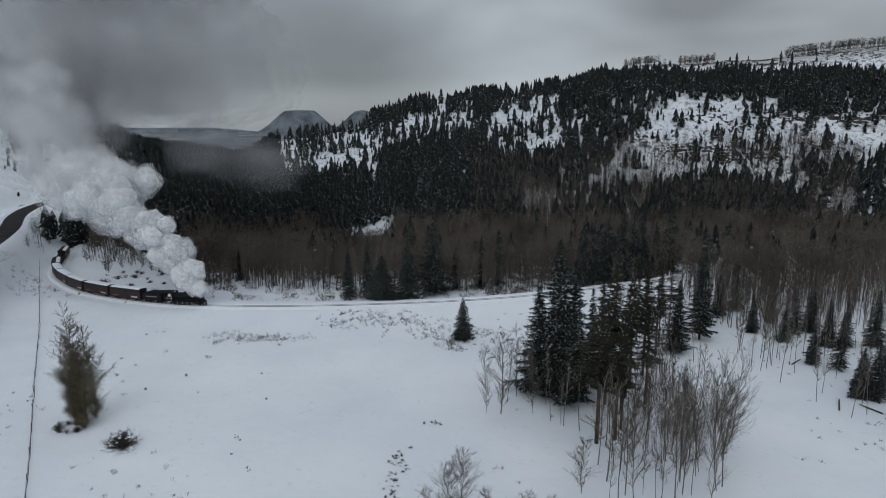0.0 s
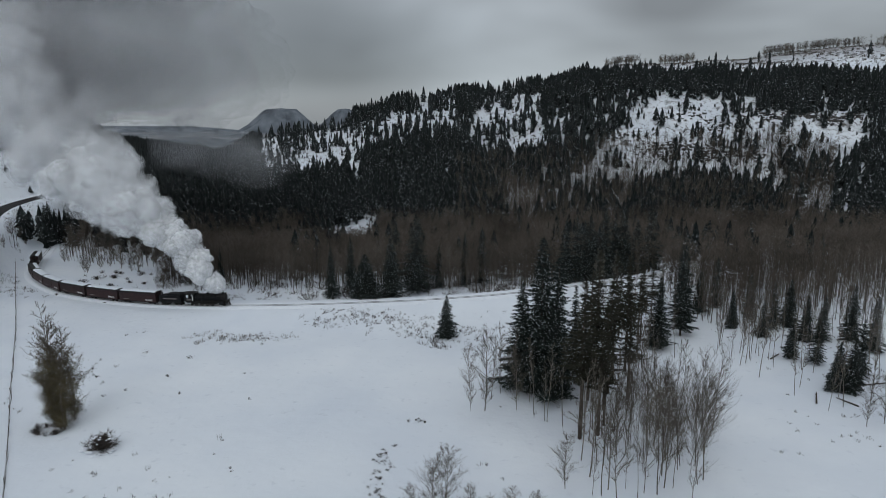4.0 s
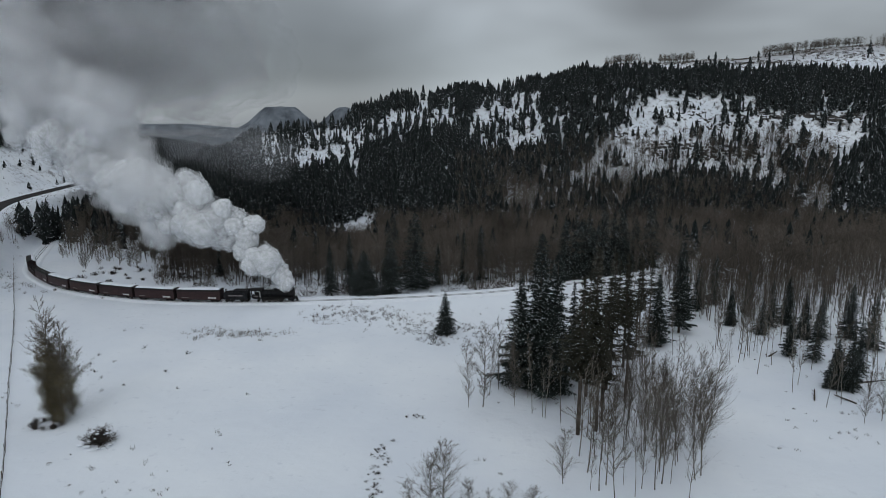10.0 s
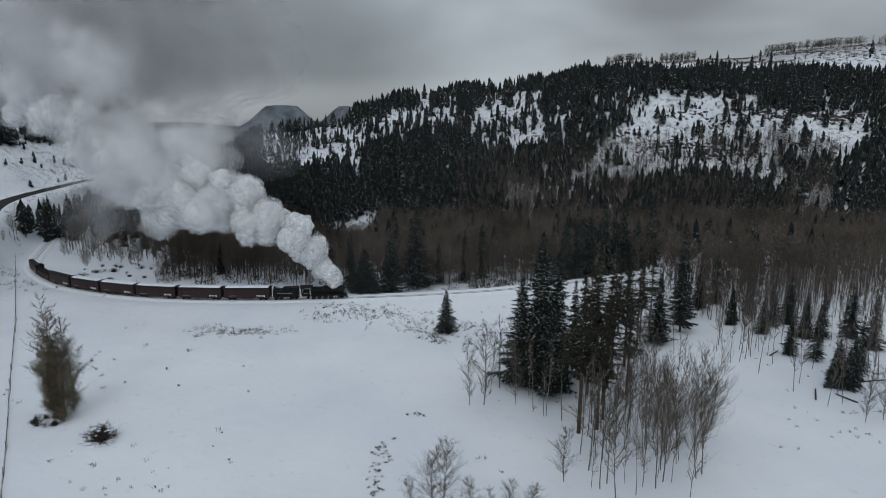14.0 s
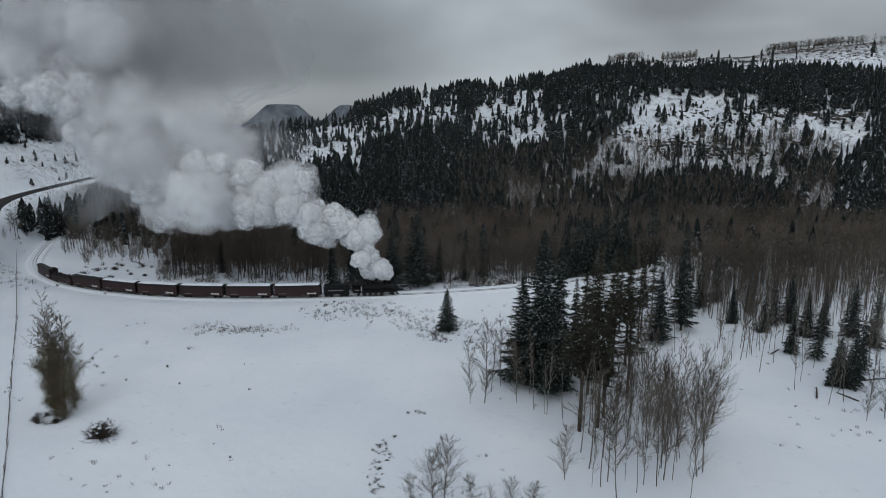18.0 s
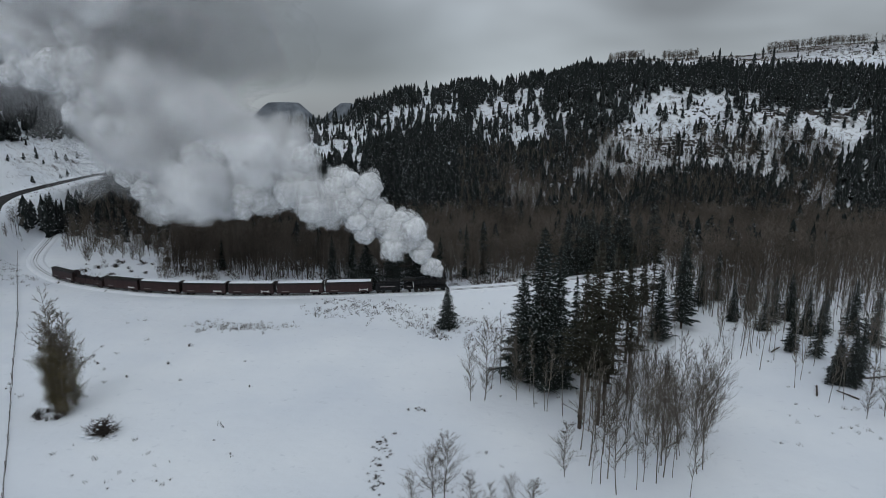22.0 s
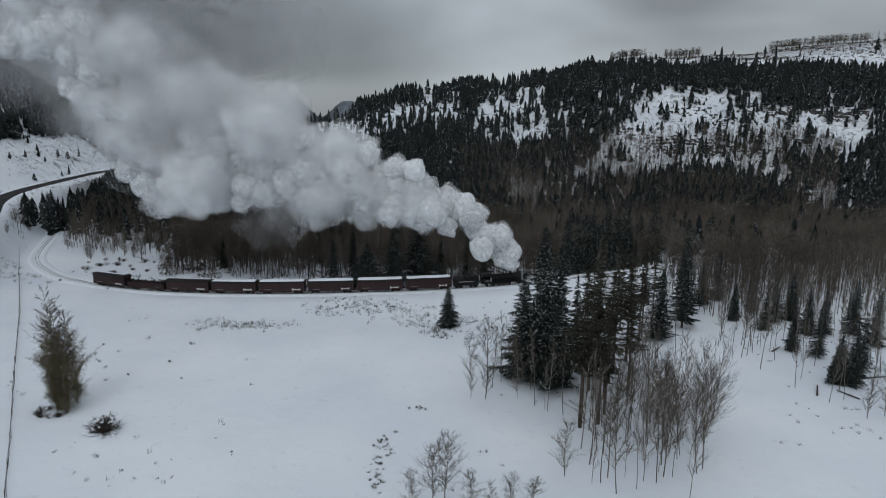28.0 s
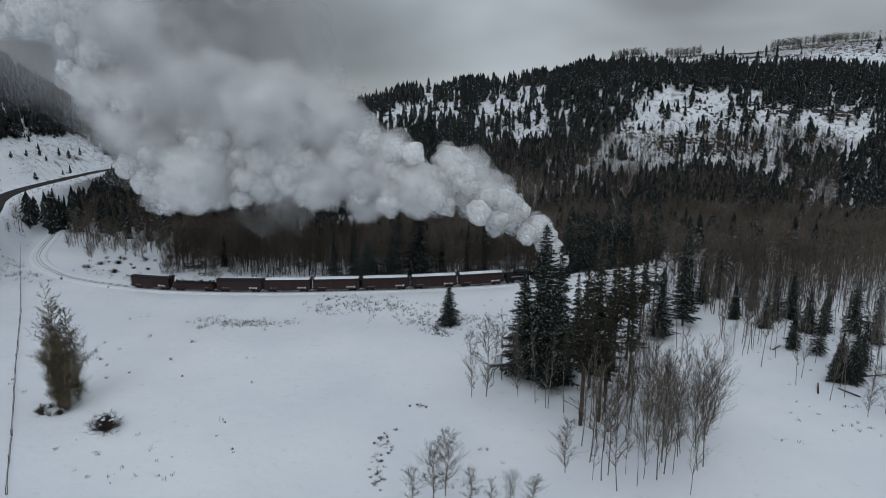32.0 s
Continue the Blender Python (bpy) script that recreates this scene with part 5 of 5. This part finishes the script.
SHRUB = [shrub_mesh(51), shrub_mesh(52, 40), shrub_mesh(53, 230)]


def round_shrub_mesh(seed):
    """A 10-unit dome of fine branched stems, 10 high and 20 across."""
    r = random.Random(seed)
    b = Bits()
    for i in range(330):
        a, tilt = r.uniform(0, 6.283), r.uniform(0, 1.4)
        d = Vector((math.cos(a) * math.sin(tilt), math.sin(a) * math.sin(tilt), math.cos(tilt)))
        root = Vector((r.gauss(0, 1.2), r.gauss(0, 1.2), -0.3))
        tip = root + d * r.uniform(6.5, 10.5) * (0.85 + 0.15 * math.sin(3 * a + seed))
        x = d.orthogonal().normalized() * 0.10
        b.tri(root - x, root + x, tip)
        for k in range(7):
            p = root.lerp(tip, r.uniform(0.45, 1.0))
            e = (d + Vector((r.uniform(-0.9, 0.9), r.uniform(-0.9, 0.9), r.uniform(-0.5, 0.8)))).normalized()
            b.tri(p - x * 0.8, p + x * 0.8, p + e * r.uniform(0.9, 2.4))
    return (("bush", b.data("bush", SCRUB)),)


dome = plant("shrub", round_shrub_mesh(54), -56.0, 94.2, 2.9, "round leafless shrub with snow at its foot", "shrub", wide=1.2, turn=0)
for i in range(30):
    bm = bmesh.new()
    if i < 12:
        a = -2.9 + 0.24 * i
        at = Matrix.Translation((spots.uniform(5.5, 8.5) * math.cos(a), spots.uniform(5.5, 8.5) * math.sin(a), spots.uniform(0.3, 1.6)))
        wide = spots.uniform(0.6, 1.3)
    else:
        a, q = spots.uniform(0, 6.283), spots.uniform(2.0, 7.5)
        at = Matrix.Translation((q * math.cos(a), q * math.sin(a), 9.3 * math.sqrt(1 - (q / 9.5) ** 2) * spots.uniform(0.75, 0.98)))
        wide = spots.uniform(0.35, 0.75)
    bmesh.ops.create_icosphere(bm, subdivisions=2, radius=wide, matrix=at @ Matrix.Diagonal((1.5, 1.1, 0.55, 1)))
    part("snow_clump", bm, SNOW, dome, "lump of snow caught in the twigs")
for i in range(9):
    a = i * 0.7
    plant("shrub", SHRUB[i % 3], -68 + 2.2 * math.cos(a), 99.5 + 1.6 * math.sin(a), spots.uniform(8, 14), "low dead brush at the tree's foot", "shrub", "brush", 1.3)
for x, y, h in ((-57.4, 133.3, 9), (-68.1, 136.1, 9), (-119.5, 180.9, 12), (-57.8, 123.0, 6), (-71.0, 127.5, 7), (-60.3, 87.3, 6), (-42.2, 124.8, 5), (-37.5, 112.4, 5),
                (-97.1, 172.8, 7), (-69, 119, 7), (-66, 113, 7), (-63, 116, 5), (-52, 115, 5), (-76, 131, 6), (-117, 183, 9), (-37, 92, 4), (-33, 88, 4), (-54, 82, 5), (-75, 126, 6), (-72, 122, 6)):
    plant("shrub", SHRUB[1], x, y, h, "small dark weed clump poking from the snow", "shrub", "weeds", 1.3)
for i in range(46):
    plant("shrub", SHRUB[1], -9.6 + 0.5 * math.sin(1.9 * (i // 6)) + spots.gauss(0, 0.85), 79.0 + 2.2 * (i // 6) + spots.gauss(0, 0.9), spots.uniform(2, 4.2), "dead brush in an uneven row", "shrub", "brush", 2.3)
for i in range(8):
    plant("shrub", SHRUB[1], -5.0 + spots.uniform(-1.6, 1.6), 103.8 + spots.uniform(-0.8, 0.8), spots.uniform(3, 5), "low dead brush under thin snow", "shrub", "brush", 1.6)


def weeds(name, xs, ys, talls, label, mat=SCRUB):
    r = np.random.RandomState(len(xs))
    v, f = [], []
    zs = height(xs, ys)
    for x, y, z, t in zip(xs, ys, zs, talls):
        for i in range(13):
            a, q = r.uniform(0, 6.283), r.uniform(0.05, 0.5)
            px, py = x + r.normal(0, 0.4) * t, y + r.normal(0, 0.4) * t
            k = len(v)
            v += [(px - 0.024, py, z - 0.05), (px + 0.024, py, z - 0.05), (px + math.cos(a) * q * t, py + math.sin(a) * q * t, z + t * r.uniform(0.4, 1.2))]
            f.append((k, k + 1, k + 2))
    tri_object(name, np.array(v), np.array(f), mat, label, "weeds")


# brush on the bank between meadow and railway, in loose drifts
centres = [(-33, 156, 2.6, 26), (-27, 158, 3.2, 46), (-21, 157, 3.0, 44), (-15, 157, 2.6, 30), (-10, 156, 2.4, 24), (-5, 155, 2.4, 22), (-3, 148, 2.4, 30), (-1, 143, 2.2, 34), (-7, 151, 2.2, 20), (2, 152, 2, 12), (7, 152, 3, 22), (10, 146, 3, 22), (8, 139, 3, 16), (14, 156, 3, 18)]
wx = np.concatenate([rs.normal(c[0], c[2], c[3]) for c in centres])
wy = np.concatenate([rs.normal(c[1], c[2] * 0.8, c[3]) for c in centres])
weeds("bank_brush", wx, np.minimum(wy, 162), rs.uniform(0.25, 1.1, len(wx)), "dead brush and weeds on the snowy bank")
wx, wy = rs.normal(-51, 5.5, 110), rs.normal(147, 2.0, 110)
weeds("meadow_grass", wx, wy, rs.uniform(0.4, 1.0, 110), "dry grass tips in the snowy meadow", TWIGS)
n = 500
wx, wy = rs.uniform(-95, 10, n), rs.uniform(78, 150, n)
keep = (wave(wx, wy, 0.09, 63) + 0.6 * wave(wx, wy, 0.4, 64) > 0.34)
weeds("meadow_weeds", wx[keep], wy[keep], rs.uniform(0.25, 0.7, keep.sum()), "dry weed stalks in the snowy meadow")
n = 2600
wx, wy = rs.uniform(-235, -70, n), rs.uniform(180, 330, n)
keep = (wave(wx, wy, 0.07, 65) + 0.7 * wave(wx, wy, 0.3, 66) > 0.12) & (nearest(TRACK, wx, wy)[0] > 5) & (nearest(ROAD, wx, wy)[0] > 6)
weeds("slope_brush", wx[keep], wy[keep], rs.uniform(0.5, 1.6, keep.sum()), "sagebrush and weeds on the snowy slope")
n = 700
wa, wy = rs.uniform(-0.7, -0.5, n), rs.uniform(330, 480, n)
wx = wa * wy
weeds("hill_brush", wx, wy, rs.uniform(0.8, 2.2, n), "scattered brush on the snowy hillside")
n = 160
wx, wy = rs.uniform(10, 100, n), rs.uniform(90, 150, n)
weeds("glade_weeds", wx, wy, rs.uniform(0.2, 0.6, n), "dry weeds in the snowy glade")

# low brush under the trees inside the railway's bend
for i in range(26):
    x, y = spots.uniform(-125, -75), spots.uniform(190, 222)
    plant("shrub", SHRUB[i % 3], x, y, spots.uniform(7, 15), "dark low brush inside the railway bend", "shrub", "brush", 1.6)
for i in range(40):
    x, y = spots.uniform(-200, -140), spots.uniform(225, 310)
    if float(nearest(TRACK, x, y)[0][0]) > 6 and float(nearest(ROAD, x, y)[0][0]) > 8:
        plant("shrub_tree", SHRUB_TREE[i % 2], x, y, spots.uniform(3, 7), "bare bushy shrub on the slope", "shrub", "slope shrubs", 1.1)

FENCE = spline([(-60, 76, 0), (-72, 95, 0), (-85, 115, 0), (-112, 157, 0), (-139, 197, 0), (-163, 233, 0)], 3.0)
fence = tagged(new("wire_fence"), "sagging wire fence with thin wooden posts in snow", "fence")
fz = height(FENCE[:, 0], FENCE[:, 1])
post_mesh = None
for (x, y, _), z in list(zip(FENCE, fz))[::3]:
    if post_mesh is None:
        bm = bmesh.new()
        rod(bm, (0, 0, -0.3), (0, 0, 1.15), 0.075, 0.06, 6)
        ob = part("post", bm, TIMBER, fence)
        post_mesh = ob.data
    else:
        ob = new("post", post_mesh)
        ob.parent = fence
    ob.matrix_basis = pose(x, y, float(z), spots.uniform(-4, 4), spots.uniform(-4, 4), spots.uniform(0, 90))
for q in (0.2, 0.4, 0.62, 0.85):
    b = Bits()
    b.tube([Vector((x, y, z + q + 0.03 * math.sin(i * 2.1))) for i, ((x, y, _), z) in enumerate(zip(FENCE, fz))], [0.014] * len(FENCE), 4)
    ob = new("wire", b.data("wire", STEEL))
    ob.parent = fence
# narrow dark ribbon, added to draw a continuous line along the fence
fence_strip = ribbon("fence_dark_line", np.c_[FENCE[:, :2] + rs.normal(0, 0.12, (len(FENCE), 2)), fz], [(-0.05, -0.02), (-0.02, 0.06), (0.02, 0.05), (0.05, -0.02)], SCRUB)
tagged(fence_strip, "thin dark line along the foot of the fence", "grass", kind="stuff")

# fallen trunks in the glade
for i, (x, y, turn, long) in enumerate(((70, 110, 60, 5), (74.5, 108, 120, 4), (84, 116, 10, 9), (73, 131, 40, 4))):
    bm = bmesh.new()
    rod(bm, (-long / 2, 0, 0.2), (long / 2, 0, 0.3), 0.16, 0.10, 8)
    for q in (-0.2, 0.2):
        rod(bm, (q * long, 0, 0.25), (q * long + 0.4, 0.5, 0.7), 0.04, 0.02, 5)
    log = link_mesh("fallen_log", bm, BARK)
    log.matrix_basis = pose(x, y, float(height(x, y)[0]), 0, 0, turn)
    tagged(log, "dark fallen trunk lying in the snow", "log", "fallen logs")


scene.cycles.transparent_max_bounces = 96


# ---- steam and smoke: rigid billows that rise and drift ----
def billow_data(name, seed, shells, lumps=44, lumpy=1.0, rough=0.0):
    """A puff of about 1 m radius: nested shells of rounded billows, fainter outwards, so that it thins out at the rim."""
    r = np.random.RandomState(seed)
    at = r.normal(0, 1, (lumps, 3))
    at /= np.linalg.norm(at, axis=1)[:, None]
    size = r.uniform(0.18, 0.62, lumps) * r.uniform(0.6, 1.0, lumps)
    lift = r.uniform(0.3, 1.0, lumps) * lumpy
    data = bpy.data.meshes.new(name)
    verts, faces, slots, mats = [], [], [], []
    for k, (radius, sub, mat) in enumerate(shells):
        bm = bmesh.new()
        bmesh.ops.create_icosphere(bm, subdivisions=sub, radius=1.0)
        d = np.array([v.co for v in bm.verts])
        d /= np.linalg.norm(d, axis=1)[:, None]
        gap = np.linalg.norm(d[:, None] - at[None], axis=2) / size[None]
        up = (lift * size)[None] * np.sqrt(np.clip(1 - gap ** 2, 0, 1)) * 0.55
        up = up.max(1)
        if rough:
            up = up + rough * np.array([0.22 * noise.noise(Vector(p) * 1.9 + Vector((seed, 0.25 * k, 0))) + 0.12 * noise.noise(Vector(p) * 4.5 + Vector((seed, 0.6 * k, 5))) + 0.04 * noise.noise(Vector(p) * 9 + Vector((seed, 0.8 * k, 7))) for p in d])
        p = d * (radius * (0.80 + up))[:, None]
        base = len(verts)
        verts += [tuple(q) for q in p]
        if mat not in mats:
            mats.append(mat)
        for f in bm.faces:
            faces.append(tuple(v.index + base for v in f.verts))
            slots.append(mats.index(mat))
        bm.free()
    data.from_pydata(verts, [], faces)
    for m in mats:
        data.materials.append(m)
    data.polygons.foreach_set("material_index", slots)
    data.polygons.foreach_set("use_smooth", [True] * len(data.polygons))
    data.update()
    return data


DENSE = [billow_data("puff", 101 + i, ((1.05, 4, STEAM_EDGE), (1.0, 4, STEAM_RIM), (0.93, 3, STEAM_CORE)), 44, 1.2, 0.55) for i in range(4)]
MIDDLE = [billow_data("billow", 105 + i, ((1.09, 4, STEAM_SOFT), (1.04, 4, STEAM_EDGE), (0.97, 4, STEAM_EDGE), (0.90, 3, STEAM_RIM), (0.78, 3, STEAM_RIM), (0.64, 2, STEAM_CORE)), 54, 1.2, 0.9) for i in range(4)]
SOFT = [billow_data("cloudlet", 109 + i, [(q, 4 if q > 1.1 else 3, STEAM_SOFT) for q in (1.22, 1.12, 1.02, 0.92, 0.82, 0.72, 0.6)], 40, 1.3, 0.8) for i in range(4)]
LOOSE = [billow_data("wisp", 113 + i, [(q, 4 if q > 1.2 else 3, STEAM_FAINT) for q in (1.3, 1.16, 1.02, 0.88, 0.74, 0.6)], 26, 1.4, 1.6) for i in range(3)]
THIN = [billow_data("haze", 121 + i, ((1.2, 4, SMOKE), (1.08, 4, SMOKE), (0.95, 3, SMOKE), (0.8, 3, SMOKE), (0.62, 3, SMOKE), (0.45, 3, SMOKE)), 20, 0.8, 0.8) for i in range(3)]
plume = tagged(new("steam_plume"), "billowing white steam and grey smoke trailing the locomotive", "steam", kind="stuff")
PUFFS = []


def stack_at(t):
    return on_rails(nose(t) - 6.7, 4.0) @ Vector((3.6, 0, 4.6))


def puff(name, data, size, born, high, spread, joins):
    """high: 0 for the plume's underside, 1 for its crest; joins: the age at which it swells out of the plume."""
    ob = new(name, data)
    ob.parent = plume
    r = random.Random(len(PUFFS))
    ob.scale = [size * r.uniform(0.88, 1.15) for _ in range(3)]
    PUFFS.append((ob, born, high, spread, joins, r.uniform(0, 360), r.uniform(-6, 6)))
    return ob


rp = random.Random(77)


def away(much):
    return Vector((rp.gauss(0, 1), rp.gauss(0, 1), rp.gauss(0, 0.8))) * much


def within():
    """Fractions of a second at which a puff may join."""
    return rp.choice((rp.uniform(0.28, 0.48), rp.uniform(0.76, 0.97)))


for second in range(-34, 32):
    floor_at = 0.45 if second < -6 else 0.0
    if second >= -10:
        for k in range(5):
            puff("puff", rp.choice(DENSE), rp.uniform(1.8, 2.8), second + 0.25 + 0.73 * (k + rp.random()) / 5, rp.random(), away(0.9), 0.0)
        for k in range(3):
            puff("puff", rp.choice(DENSE), rp.uniform(2.4, 3.5), second + within(), rp.random(), away(1.2), 1.0)
        for k in range(2):
            puff("billow", rp.choice(MIDDLE), rp.uniform(3.0, 4.2), second + within(), rp.random(), away(1.4), 2.0)
    if second >= -18:
        for k in range(2):
            puff("billow", rp.choice(MIDDLE), rp.uniform(3.6, 5.0), second + within(), rp.uniform(floor_at, 1.0), away(1.6), 5.0)
        puff("cloudlet", rp.choice(SOFT), rp.uniform(4.5, 6.5), second + within(), rp.uniform(floor_at, 1.0), away(1.8), 7.0)
    if second >= -28:
        puff("cloudlet", rp.choice(SOFT), rp.uniform(6, 8.5), second + within(), rp.uniform(floor_at, 1.0), away(2.2), 12.0)
    puff("wisp", rp.choice(LOOSE), rp.uniform(8, 12), second + within(), rp.uniform(max(0.2, floor_at), 1.3), away(2.8), 17.0)
# old smoke that hangs over the valley's mouth
HANGING = []
for i in range(40):
    HANGING.append((rp.uniform(-215, -75), rp.uniform(205, 290), rp.uniform(58, 125), rp.uniform(17, 29)))
for i in range(7):
    HANGING.append((-100 + rp.uniform(-18, 26), 250 + rp.uniform(-15, 15), 34 + rp.uniform(-8, 9), rp.uniform(7, 14)))
HAZE = []
for x, y, z, size in HANGING:
    ob = new("haze", rp.choice(THIN))
    ob.parent = plume
    ob.scale = (size * rp.uniform(0.9, 1.4), size, size * rp.uniform(0.6, 0.9))
    HAZE.append((ob, x, y, z, rp.uniform(0, 360)))


def puff_place(t, born, high, spread, joins):
    """Where a puff is t seconds into the clip: thrown up by the blast, slowed, then drifting off, the crest climbing on."""
    age = max(t - born, 0.0)
    p = stack_at(born)
    gust = 1 + 0.10 * math.sin(born * 1.35) + 0.08 * math.sin(born * 2.9 + 1.0)
    if joins < 1:
        high = 0.5 + (high - 0.5) * math.exp(-max(0.0, age - 4.0) / 5)
    rise = (24 + 9 * high) * gust * (1 - math.exp(-age / (4.7 + 1.3 * high)))
    late = max(0.0, age - 10.0)
    rise += (1.2 if joins > 10 else 0.35 if joins > 3 else 0.1) * high * late * (1 - math.exp(-late / 5))
    if born < -2:
        rise += 1.1 * min(1.0, (-2 - born) / 4) * max(0.0, age - 12.0)
    if joins < 1:
        spread = spread * math.exp(-max(0.0, age - 5.0) / 5)
    return p + Vector((-0.15 * age, 0.25 * age, rise)) + spread * (1.55 * (1 - math.exp(-age / 1.3)) + 0.02 * age)


def motions():
    seconds = [0.5 * i for i in range(65)]
    walk(engine, [(t, on_rails(nose(t) - 6.7, 4.0)) for t in seconds])
    walk(coal_tender, [(t, on_rails(nose(t) - 17.0, 2.1)) for t in seconds])
    for i, car in enumerate(CARS):
        walk(car, [(t, on_rails(nose(t) - 27.6 - 13.35 * i, 4.3)) for t in seconds])
    for wheel, x in DRIVERS:
        walk(wheel, [(t / 8, pose(x, 0, 0.56, 0, math.degrees((nose(t / 8) - nose(0)) / 0.56), 0)) for t in range(257)])
    for ob, born, high, spread, joins, turn, spin in PUFFS:
        # a puff waits in the ground below its place until it joins the plume
        rows, seen = [], born + joins
        times = sorted({0.0, 32.0} | {float(t) for t in range(2, 32, 3)} | {seen, seen + 0.5, seen + 1.2, seen + 2.5})
        if seen > 0.5:
            p = puff_place(seen, born, high, spread, joins)
            p = Vector((p.x, p.y + 12, -32))
            if joins == 0:
                p = stack_at(born) + Vector((0, 0, -12))
            rows = [(0.0, pose(*p, 0, 0, turn)), (max(seen - 0.22, 0.05), pose(*p, 0, 0, turn))]
            times = [t for t in times if t >= seen]
        for t in times:
            if 0 <= t <= 32.0 and (not rows or t > rows[-1][0] + 0.05):
                rows.append((t, pose(*puff_place(t, born, high, spread, joins), 0, 0, turn + spin * max(0, t - born))))
        if rows[-1][0] < 32.0:
            rows.append((32.0, rows[-1][1]))
        walk(ob, rows)
    for ob, x, y, z, turn in HAZE:
        walk(ob, [(t, pose(x + 0.5 * t, y, z + 0.25 * t, 0, 0, turn)) for t in (0.0, 16.0, 32.0)])


motions()
